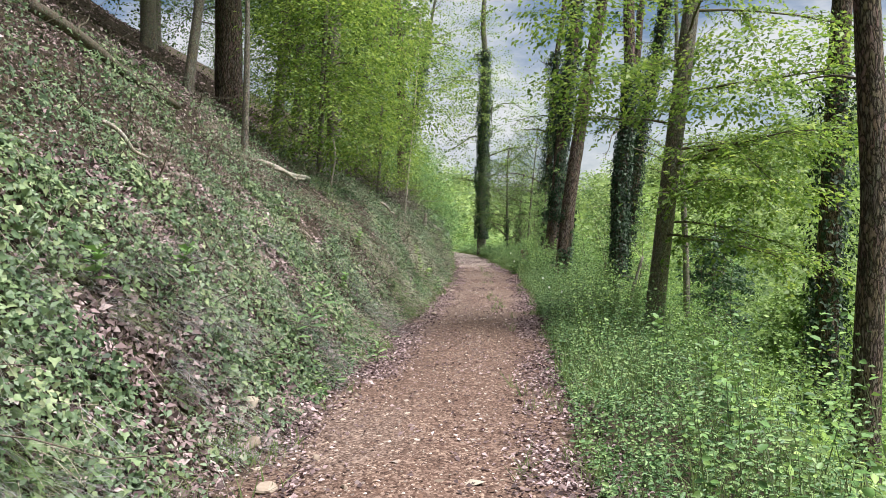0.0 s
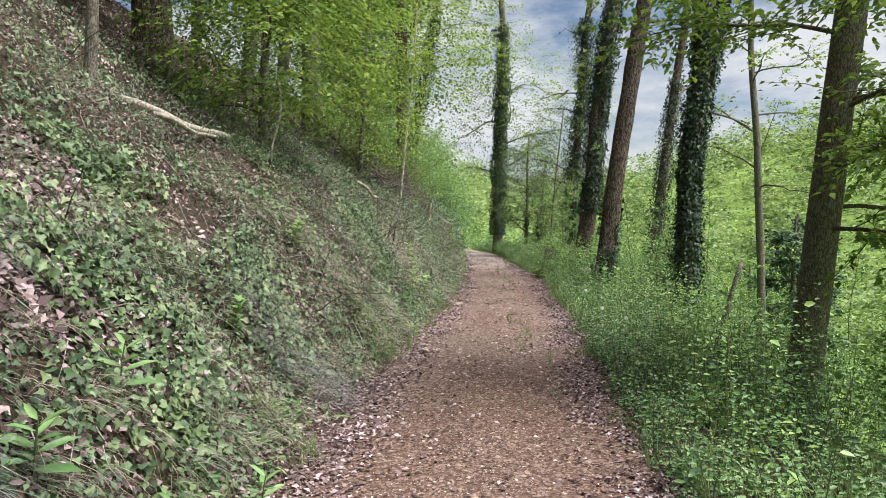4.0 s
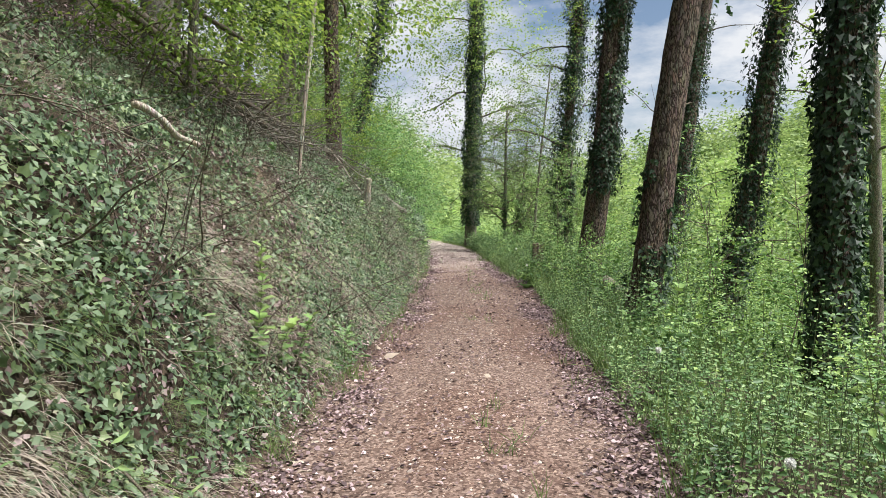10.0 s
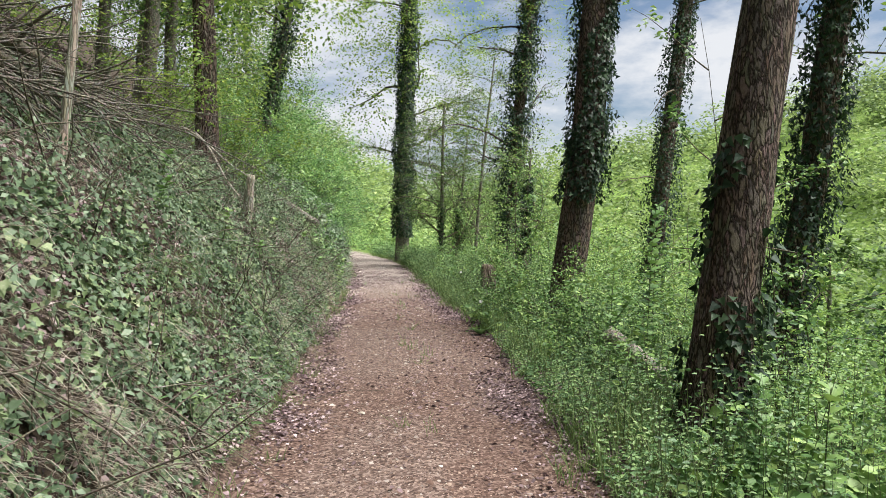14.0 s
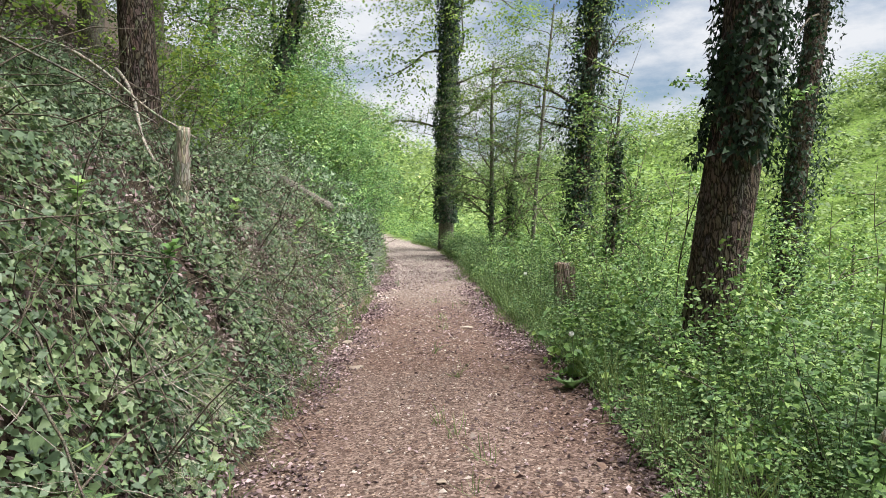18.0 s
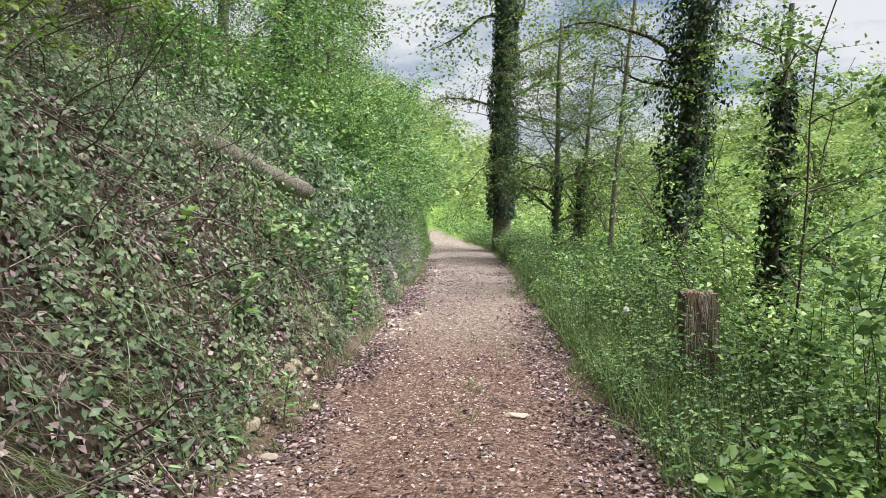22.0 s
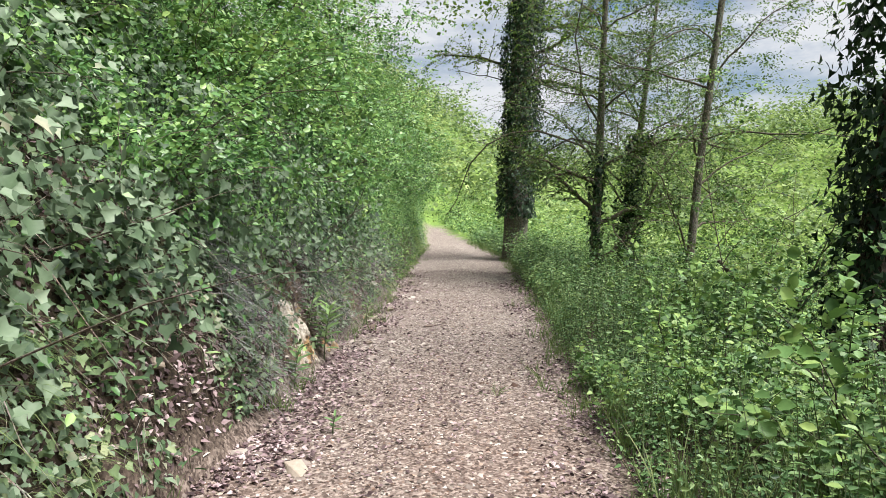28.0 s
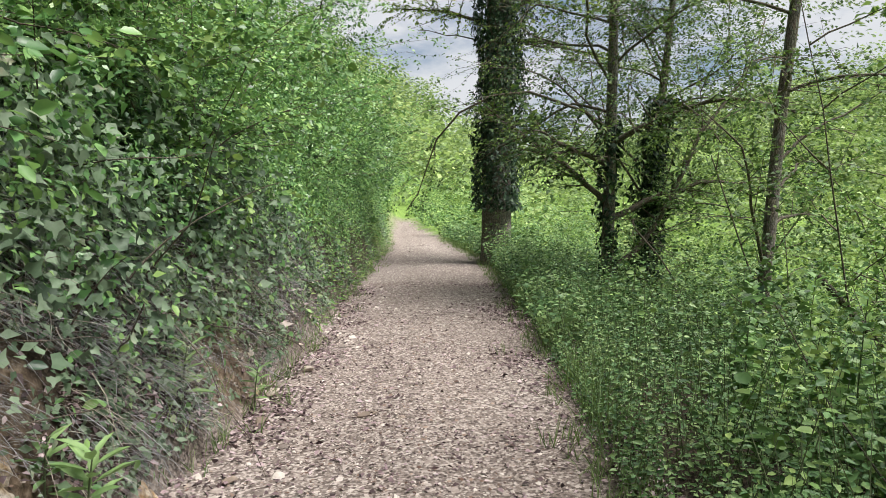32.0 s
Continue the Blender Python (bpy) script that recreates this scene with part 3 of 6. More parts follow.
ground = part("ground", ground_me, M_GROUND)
tagged(ground, "forest hillside soil with a worn reddish gravel path", "ground", kind="structure")

# ---- cover of the bank ----
LEAF_DIAMOND = (np.array([(0, 0, 0), (0.29, 0.38, 0.12), (0, 1, -0.1), (-0.29, 0.42, 0.12)]), np.array([[0, 1, 2, 3]]))


def bank_points(n, y0, y1, u0, u1, weight):
    """Points on the bank, even over its slope, thinned by weight(u, y)."""
    y = rng.uniform(y0, y1, n * 6)
    u = rng.uniform(u0, u1, n * 6)
    keep = rng.uniform(size=len(y)) < np.clip(weight(u, y), 0, 1)
    y, u = y[keep], u[keep]
    x = edge_left(y) - u
    nz = ground_n(x, y)
    keep = (rng.uniform(size=len(y)) < 0.3 / np.maximum(nz[:, 2], 0.3)) & ~(bare_patch(x, y, ground_z(x, y)) & (rng.uniform(size=len(y)) < 0.78))
    x, y, u, nz = x[keep][:n], y[keep][:n], u[keep][:n], nz[keep][:n]
    return np.stack([x, y, ground_z(x, y)], -1), nz, u


def lump(y, u, s, scale=1.5):
    return fbm(y * scale, u * scale, s)


def ivy_weight(u, y):
    clump = smooth01((lump(y, u, 101) - 0.36) * 6)
    near = (1 - 0.75 * np.exp(-(((y - 21.3) / 2.2) ** 2)) * smooth01((u - 1.5) / 0.6)) * np.interp(y, (-4, 9, 13, 18, 20, 26.5, 28, 31, 33, 38), (1, 1, 0.62, 0.6, 0.95, 0.95, 0.45, 0.42, 0.6, 0.5))
    high = np.interp(u, (0, 0.15, 0.4, 1.8, 2.8, 4), (0.25, 0.55, 1, 1, 0.5, 0.3))
    dry = smooth01((lump(y, u, 131, 1.1) - 0.42) * 7) * np.interp(y, (-4, 3, 7, 20, 22), (0.1, 0.15, 0.5, 0.6, 0))
    return clump * near * high * (1 - dry)


def litter_weight(u, y):
    return np.interp(u, (0, 0.3, 1.2, 2.2, 5), (1, 0.55, 0.5, 1, 1)) * np.interp(y, (16, 20, 26.5, 28, 32, 34), (1, 1.3, 1.5, 2.4, 2.4, 1)) * (0.45 + 0.55 * smooth01((0.62 - lump(y, u, 101)) * 5))


def straw_weight(u, y):
    c = smooth01((lump(y, u, 131, 1.1) - 0.40) * 6)
    return c * np.interp(y, (-4, 4, 8, 12, 20, 22, 30, 34, 36, 42), (0.5, 0.5, 0.8, 1, 1, 0.25, 0.15, 0.15, 0.3, 0.3)) * np.interp(u, (0, 0.2, 2.3, 3), (0.4, 1, 1, 0.1))


def on_bank(name, shape, material, count, y0, y1, weight, size, lift, label, category, hang=0.55, u1=4.0, u0=0.03):
    p, nz, u = bank_points(count, y0, y1, u0, u1, weight)
    n = len(p)
    lift = lift * np.interp(u, (0, 0.9), (0.3, 1))
    p = p + nz * (lift * (0.15 + lump(p[:, 1], u, 141, 2.2) * 1.3) * rng.uniform(0.1, 1, n))[:, None]
    down = np.stack([0.55 + 0 * u, 0 * u, -0.75 + 0 * u], -1)
    along = down * hang + rng.normal(size=(n, 3)) * 0.55
    face = nz + np.array([0.35, -0.25, 0.45]) + rng.normal(size=(n, 3)) * 0.38
    me = scatter(name, shape, p, along, face, np.clip(rng.lognormal(-0.1, 0.28, n), 0.4, 1.5) * size)
    return tagged(part(name, me, material), label, category, kind="stuff")


on_bank("ivy", LEAF_IVY5, M_IVY, 62000, -1, 44, ivy_weight, 0.047, 0.17, "dense green ivy leaves creeping over the steep bank", "ivy", u1=2.0)
on_bank("upper_ivy", LEAF_ARROW, M_IVY, 46000, -1, 44, ivy_weight, 0.052, 0.2, "green ivy creeping over the upper part of the bank", "ivy", u0=1.7, u1=4.4)
on_bank("bramble", LEAF_DIAMOND, M_BRAMBLE, 56000, 14, 58, lambda u, y: smooth01((lump(y, u, 151) - 0.42) * 6) * np.interp(y, (14, 20, 30, 34, 58), (0.3, 0.45, 0.5, 1, 1)), 0.052, 0.3, "pale green bramble leaves tangled over the bank", "bramble")
on_bank("bank_herbs", LEAF_DIAMOND, M_BRAMBLE, 54000, -1, 34, lambda u, y: smooth01((lump(y, u, 161, 1.3) - 0.33) * 6) * np.interp(u, (0, 2.2, 3), (1, 1, 0.3)), 0.042, 0.24, "small green herbs growing between the ivy on the bank", "herbs", 0.3)
on_bank("leaf_litter", LEAF_DIAMOND, M_LITTER, 100000, -1, 40, litter_weight, 0.046, 0.03, "brown dead leaves lying on the wooded bank", "dead leaves", 0.4, 5.0)
on_bank("foot_litter", LEAF_DIAMOND, M_LITTER, 13000, 1, 10, lambda u, y: 0.2 + 0.8 * smooth01((0.55 - lump(y, u, 101)) * 6), 0.062, 0.05, "curled brown dead leaves caught between the ivy low on the bank", "dead leaves", 0.4, 2.0)
on_bank("foot_ivy", LEAF_IVY5, M_BRAMBLE, 10000, 33.1, 42, lambda u, y: np.interp(u, (0.25, 0.6), (0.3, 1)) * np.interp(y, (33.1, 34.2, 37, 42), (0.3, 1, 0.7, 0.3)) * smooth01((lump(y, u, 239, 1.4) - 0.34) * 6), 0.068, 0.85, "ivy and bramble leaves hanging over the foot of the hedge", "ivy", 0.5, 2.4, 0.2)
on_bank("wood_litter", LEAF_DIAMOND, M_LITTER, 30000, -3, 44, lambda u, y: 0.35 + 0.65 * lump(y, u, 109, 0.7), 0.085, 0.03, "brown dead leaves covering the floor of the wood", "dead leaves", 0.4, 13.0, 4.0)
on_bank("hedge_cover", LEAF_OVAL, M_HEDGE, 40000, 31.5, 58, lambda u, y: np.interp(y, (33.6, 37), (0.05, 1)) * np.interp(u, (0, 0.25, 0.55), (0.0, 0.15, 1)) * smooth01((lump(y, u, 187, 1.8) - 0.3) * 6), 0.055, 0.55, "dense small green leaves clothing the bank below the hedge", "leaves", 0.45, 2.6)


def bank_grass(name, material, tufts, per, weight, length, label, category, y0=-3, y1=42, hang=0.9):
    p, nz, u = bank_points(tufts, y0, y1, 0.05, 3.0, weight)
    k = len(p)
    base = np.repeat(p, per, 0) + rng.normal(size=(k * per, 3)) * 0.035
    out = np.repeat(nz, per, 0)
    along = out * 0.9 + np.array([0.2, 0, 0.5]) + rng.normal(size=(k * per, 3)) * 0.38
    ln = np.repeat(rng.uniform(0.6, 1.25, k), per) * rng.uniform(0.6, 1.1, k * per) * length
    side = np.array([0.4, 0, -1.0]) + rng.normal(size=(k * per, 3)) * 0.2
    me = blades(name, base, along, side, ln, rng.uniform(0.0015, 0.004, k * per), rng.uniform(0.5, 1.25, k * per) * hang)
    return tagged(part(name, me, material), label, category, kind="stuff")


bank_grass("dry_grass", M_STRAW, 2300, 20, straw_weight, 0.24, "straw-coloured dry grass tufts hanging from the bank", "dry grass")
bank_grass("hanging_grass", M_GREY_STRAW, 520, 22, lambda u, y: np.interp(u, (0.05, 0.15, 0.75, 1.0), (0.25, 1, 1, 0)) * np.interp(y, (36.3, 37, 40, 44), (1, 1, 0.7, 0.4)), 0.32, "grey-green dry grass hanging over the cut foot of the bank", "dry grass", 35.8, 44)
bank_grass("hanging_straw", M_GREY_STRAW, 330, 24, lambda u, y: np.interp(u, (0.05, 0.2, 1.0, 1.5), (0.3, 1, 1, 0)) * smooth01((lump(y, u, 233, 1.4) - 0.4) * 7), 0.34, "pale dry grass hanging over the foot of the ivy bank", "dry grass", 2.5, 11)
bank_grass("straw_clumps", M_STRAW, 120, 28, lambda u, y: np.interp(u, (0.35, 0.5, 1.0, 1.2), (0, 1, 1, 0)) * smooth01((lump(y, u, 241, 2.0) - 0.36) * 7), 0.27, "thick straw-coloured grass clumps hanging over the bank", "dry grass", 16.2, 18.4)
bank_grass("bank_grass", M_GRASS, 1500, 18, lambda u, y: smooth01((lump(y, u, 171, 1.3) - 0.45) * 6) * np.interp(u, (0, 1.8, 3), (1, 0.8, 0.1)), 0.27, "thin green grass tufts on the bank", "grass")

on_bank("hedge_leaves", LEAF_DIAMOND, M_HEDGE, 70000, 30.5, 60, lambda u, y: np.interp(y, (33.2, 35.2, 37), (0.02, 0.25, 1)) * np.interp(u, (0.1, 0.35, 0.65), (0.0, 0.15, 1)) * smooth01((lump(y, u, 193, 1.1) - 0.28) * 6), 0.046, 0.95, "small fresh green leaves of the hedge clothing the bank", "leaves", 0.35, 3.4, 0.12)

# fine dead twigs tangled on the bank
p, nz, u = bank_points(2300, 0, 40, 0.2, 4.5, lambda u, y: np.interp(y, (0, 12, 19, 24, 28, 40), (0.15, 0.3, 1, 1, 0.9, 0.4)) * smooth01((lump(y, u, 181) - 0.36) * 5))
lines = []
for q, d in zip(p, nz):
    lines.append(limb(q + d * 0.06, rng.normal(size=3) * np.array([0.5, 1, 0.6]) + np.array([0.25, -0.2, 0.1]), rng.uniform(0.4, 1.5), rng.uniform(0.003, 0.009), 0.2, 0.35, 6))
tagged(part("dead_twigs", tubes("dead_twigs", lines, 3), M_TWIG), "thin brown dead twigs tangled over the bank", "twigs", kind="stuff")

p, nz, u = bank_points(1900, -0.5, 40, 0.08, 2.6, lambda u, y: np.interp(y, (-1, 3, 12, 17, 33, 40), (0.7, 0.6, 0.6, 1, 1, 0.6)) * smooth01((lump(y, u, 183, 1.7) - 0.34) * 5))
lines = []
for q, d in zip(p, nz):
    lines.append(limb(q + d * rng.uniform(0.03, 0.14), np.array([0.35, 0, -0.55]) + rng.normal(size=3) * np.array([0.45, 0.8, 0.45]), rng.uniform(0.2, 0.75), rng.uniform(0.0018, 0.0042), 0.25, 0.4, 4))
tagged(part("dry_stems", tubes("dry_stems", lines, 3), M_DEAD), "pale grey dead stems and roots hanging over the bank", "dead stems", kind="stuff")

p, nz, u = bank_points(520, 19.2, 24.2, 1.6, 3.8, lambda u, y: np.exp(-(((y - 21.6) / 1.6) ** 2)) + 0 * u)
lines = []
for q, d in zip(p, nz):
    lines.append(limb(q + d * rng.uniform(0.05, 0.45), rng.normal(size=3) * np.array([0.7, 0.7, 0.35]) + np.array([0.5, 0.35, -0.35]), rng.uniform(0.5, 1.9), rng.uniform(0.004, 0.014), 0.15, 0.45, 5))
tagged(part("dead_brushwood", tubes("dead_brushwood", lines, 4), M_BARK), "grey-brown heap of dead brushwood on the upper bank", "brushwood", kind="stuff")


# ---- chippings and litter on the path ----
STONE_V = np.array([(1, 0, 0), (-0.3, 0.95, 0), (-0.75, -0.6, 0), (0.25, -0.8, 0.1), (0.1, 0.15, 0.75)], float)
STONE_F = np.array([(0, 1, 4), (1, 2, 4), (2, 3, 4), (3, 0, 4)])


def chips(name, material, n, y0, y1, size, weight, label, category="gravel"):
    y = y0 + (y1 - y0) * rng.uniform(size=n * 3) ** 1.15
    e0, e1 = edge_left(y), edge_right(y)
    t = rng.uniform(-0.06, 1.06, n * 3)
    keep = rng.uniform(size=n * 3) < weight(t, y)
    y, t, e0, e1 = y[keep][:n], t[keep][:n], e0[keep][:n], e1[keep][:n]
    x = e0 + (e1 - e0) * t
    k = len(x)
    s = size * rng.lognormal(0, 0.42, k)
    pos = np.stack([x, y, ground_z(x, y) - s * 0.05], -1)
    a = rng.uniform(0, 6.28, k)
    ax = np.stack([np.cos(a), np.sin(a), rng.normal(size=k) * 0.25], -1)
    ay = np.stack([-np.sin(a), np.cos(a), rng.normal(size=k) * 0.25], -1) * rng.uniform(0.5, 1.0, k)[:, None]
    az = np.cross(ax, ay) * rng.uniform(0.4, 0.9, k)[:, None]
    v = STONE_V[None] * (1 + rng.normal(size=(k, 5, 1)) * 0.14)
    co = pos[:, None] + s[:, None, None] * 0.5 * (v[..., :1] * ax[:, None] + v[..., 1:2] * ay[:, None] + v[..., 2:] * az[:, None])
    idx = STONE_F[None] + (np.arange(k) * 5)[:, None, None]
    me = np_mesh(name, co.reshape(-1, 3), idx.reshape(-1, 3))
    return tagged(part(name, me, material), label, category, kind="stuff")


mid_path = lambda t, y: 0.25 + 0.75 * np.exp(-((t - 0.5) / 0.33) ** 2)
chips("gravel", M_CHIP, 56000, 1.5, 44, 0.019, lambda t, y: mid_path(t, y) * np.interp(y, (30, 42), (1, 0.25)), "reddish-brown gravel chippings spread over the path")
chips("pale_gravel", M_PALE, 42000, 1.5, 58, 0.023, lambda t, y: mid_path(t, y) * np.interp(y, (0, 26, 38), (0.16, 0.22, 1)), "pale limestone chippings on the path")
chips("foot_stones", M_PALE, 1300, 34, 47, 0.06, lambda t, y: np.interp(t, (-0.06, 0.03, 0.2, 0.3), (0.6, 1, 0.6, 0)) , "white limestone fragments strewn along the foot of the hedge", "stones")
chips("edge_stones", M_STONE, 1500, 2, 45, 0.05, lambda t, y: np.where(t < 0.14, 1, 0.03), "small pale stones along the foot of the bank", "stones")


def path_litter(n, weight, size, name, label):
    y = 1.5 + 46 * rng.uniform(size=n * 3) ** 1.1
    e0, e1 = edge_left(y), edge_right(y)
    t = rng.uniform(-0.1, 1.12, n * 3)
    x = e0 + (e1 - e0) * t
    keep = rng.uniform(size=n * 3) < weight(t, y) * (0.25 + 1.2 * smooth01((fbm(x * 1.7, y * 1.1, 191) - 0.35) * 4))
    x, y = x[keep][:n], y[keep][:n]
    k = len(x)
    pos = np.stack([x, y, ground_z(x, y) + rng.uniform(0.004, 0.02, k)], -1)
    a = rng.uniform(0, 6.28, k)
    along = np.stack([np.cos(a), np.sin(a), rng.normal(size=k) * 0.25], -1)
    me = scatter(name, LEAF_DIAMOND, pos, along, leaf_up(k, 0.5), rng.uniform(0.35, 1.25, k) * size)
    return tagged(part(name, me, M_LITTER), label, "dead leaves", kind="stuff")


path_litter(15000, lambda t, y: np.interp(y, (24, 34), (0.1, 1)) + 0 * t, 0.028, "leaf_crumbs", "dark crumbs of dead leaves and twigs strewn over the gravel")
path_litter(84000, lambda t, y: np.clip(np.abs(t - 0.5) * 4.4 - 1.05, 0.05, 1) * np.interp(y, (0, 20, 34, 48), (0.7, 1, 1, 0.25)), 0.046, "path_litter", "brown dead leaves lying along both sides of the path")

# grass along the path and a few tufts in its middle
y = rng.uniform(0, 60, 1700)
sd = rng.uniform(size=1700) < 0.45
x = np.where(sd, edge_left(y) + rng.normal(size=1700) * 0.12, edge_right(y) + rng.normal(size=1700) * 0.14 + 0.03)
keep = fbm(x * 0.6 + 4, y * 0.9, 201) > np.interp(y, (0, 35, 42), (0.5, 0.45, 0.2))
x, y = x[keep], y[keep]
cx_, cy_ = rng.uniform(0.1, 0.6, 40), rng.uniform(3, 38, 40)
x, y = np.concatenate([x, cx_]), np.concatenate([y, cy_])
per = 12
base = np.repeat(np.stack([x, y, ground_z(x, y)], -1), per, 0) + rng.normal(size=(len(x) * per, 3)) * np.array([0.035, 0.035, 0.0])
k = len(base)
tagged(part("path_grass", blades("path_grass", base, np.array([0, 0, 1.0]) + rng.normal(size=(k, 3)) * 0.4, rng.normal(size=(k, 3)), rng.uniform(0.06, 0.22, k), rng.uniform(0.003, 0.007, k), rng.uniform(-0.6, 0.6, k)), M_GRASS), "green grass blades along the path's edges", "grass", kind="stuff")


# taller grass in the verge
y = rng.uniform(0, 46, 900)
x = edge_right(y) + rng.uniform(0.0, 1.5, 900) ** 1.3
keep = fbm(x * 0.9, y * 0.7, 205) > 0.42
x, y = x[keep], y[keep]
per = 16
base = np.repeat(np.stack([x, y, ground_z(x, y)], -1), per, 0) + rng.normal(size=(len(x) * per, 3)) * np.array([0.05, 0.05, 0.0])
k = len(base)
tagged(part("verge_grass", blades("verge_grass", base, np.array([0, 0, 1.0]) + rng.normal(size=(k, 3)) * 0.28, rng.normal(size=(k, 3)), rng.uniform(0.2, 0.55, k), rng.uniform(0.004, 0.009, k), rng.uniform(-0.6, 0.6, k)), M_GRASS), "long green grass blades in the verge", "grass", kind="stuff")


# ---- herbs and scrub on the valley side ----
def herbs(name, x, y, height, pairs, size, shape, material, label, category, lean=0.18, droop=-0.1):
    """Upright plants with leaves in pairs up the stem."""
    n = len(x)
    base = np.stack([x, y, ground_z(x, y) - 0.02], -1)
    tilt = rng.normal(size=(n, 3)) * lean * np.array([1, 1, 0]) + np.array([0, 0, 1.0])
    tip = base + tilt * height[:, None]
    s = np.linspace(0.28, 1.0, pairs)
    spin = rng.uniform(0, 6.28, n)
    pos, way, sz = [], [], []
    for k, t in enumerate(s):
        for h in (0, math.pi):
            a = spin + k * 1.57 + h + rng.normal(size=n) * 0.35
            d = np.stack([np.cos(a), np.sin(a), droop + 0.25 * t + rng.normal(size=n) * 0.25], -1)
            pos.append(base + (tip - base) * (t + rng.normal(size=(n, 1)) * 0.02) + d * 0.015)
            way.append(d)
            sz.append(size * (1.15 - 0.45 * t) * rng.lognormal(0, 0.24, n))
    pos, way, sz = np.concatenate(pos), np.concatenate(way), np.concatenate(sz)
    me = scatter(name, shape, pos, way, leaf_up(len(pos), 0.6, (-0.15, -0.35)), sz)
    leaves = tagged(part(name, me, material), label, category, kind="stuff")
    stems = blades("stems", base, tip - base, rng.normal(size=(n, 3)), height, np.full(n, 0.006), np.zeros(n))
    tagged(part("stems", stems, M_STEM, leaves), kind="stuff")
    return leaves


def right_side(n, y0, y1, v0, v1, cut=0.0, seed=0):
    y = rng.uniform(y0, y1, n)
    v = v0 + (v1 - v0) * rng.uniform(size=n) ** 1.25
    x = edge_right(y) + v
    keep = fbm(x * 0.8, y * 0.8, 211 + seed) > cut
    return x[keep], y[keep], v[keep]


x, y, v = right_side(6200, 1, 50, 0.03, 2.0, 0.25)
herbs("nettles", x, y, np.clip(rng.uniform(0.18, 0.62, len(x)) * np.interp(v, (0, 0.3, 0.9), (0.45, 0.85, 1.2)) * (0.35 + 1.5 * smooth01((fbm(x * 1.3, y * 1.3, 217) - 0.25) * 2)), 0.1, 1.15), 8, 0.043, LEAF_NETTLE, M_HERB, "thick green nettles and herbs bordering the path", "herbs")
x, y, v = right_side(5600, 1, 48, 0.0, 1.3, 0.1, 9)
herbs("low_herbs", x, y, rng.uniform(0.08, 0.35, len(x)), 4, 0.036, LEAF_NETTLE, M_HERB, "low green herbs covering the verge", "herbs", 0.35)
x, y, v = right_side(1500, -2, 52, 0.4, 3.2, 0.5, 3)
herbs("hazel_shoots", x, y, rng.uniform(0.5, 1.25, len(x)), 9, 0.05, LEAF_OVAL, M_SHRUB, "fresh green shoots growing among the herbs", "shoots", 0.3)
x, y, v = right_side(1500, -2, 24, 1.4, 9.5, 0.4, 5)
herbs("scrub", x, y, rng.uniform(0.4, 1.7, len(x)) * np.interp(y, (0, 20, 26), (0.7, 0.8, 1.1)), 9, 0.07, LEAF_DIAMOND, M_VALLEY, "light green scrub on the slope below the path", "scrub", 0.28)
x, y, v = right_side(3800, 24, 60, 1.3, 8.5, 0.35, 6)
herbs("thicket_scrub", x, y, rng.uniform(0.5, 2.2, len(x)) * np.interp(v, (1.3, 3.2), (0.35, 1)), 11, 0.07, LEAF_DIAMOND, M_HERB, "dense green scrub in the shade of the thicket", "scrub", 0.3)
turn = rng.uniform(0, 6.28, 420)
reach = 0.3 + 1.3 * rng.uniform(size=420)
x, y = 0.3 + np.cos(turn) * reach, 51.0 + np.sin(turn) * reach
keep = x > edge_right(y) + 0.05
herbs("tree_foot_herbs", x[keep], y[keep], rng.uniform(0.3, 1.0, keep.sum()), 8, 0.085, LEAF_DIAMOND, M_SHRUB, "green herbs and shoots round the foot of the ivy tree", "herbs", 0.25)
y = rng.uniform(50, 95, 1800)
x = 0.5 * (edge_left(y) + edge_right(y)) + rng.normal(size=1800) * 3.5
keep = (x > edge_right(y) + 0.1) | (x < edge_left(y) - 0.1)
herbs("far_herbs", x[keep], y[keep], rng.uniform(0.3, 1.3, keep.sum()), 6, 0.16, LEAF_FAR, M_SHRUB, "bright green herbs where the path bends away", "herbs")
x, y, v = right_side(1500, 42, 62, 0.02, 2.4, 0.1, 21)
herbs("verge_herbs", x, y, rng.uniform(0.3, 0.85, len(x)), 7, 0.075, LEAF_DIAMOND, M_HERB, "green herbs crowding the verge where the path narrows", "herbs", 0.25)
y = rng.uniform(43, 66, 700)
u = rng.uniform(-0.1, 0.5, 700)
herbs("foot_grass_herbs", edge_left(y) - u, y, rng.uniform(0.15, 0.6, 700), 5, 0.08, LEAF_LONG, M_SHRUB, "light green herbs and grass below the hedge", "herbs", 0.3)
y = rng.uniform(-4, 36, 420)
u = rng.uniform(0.0, 0.35, 420)
keep = fbm(y * 0.7, u, 221) > 0.5
herbs("foot_herbs", (edge_left(y) - u)[keep], y[keep], rng.uniform(0.08, 0.3, keep.sum()), 3, 0.09, LEAF_LONG, M_HERB, "small green herbs at the foot of the bank", "herbs", 0.3)


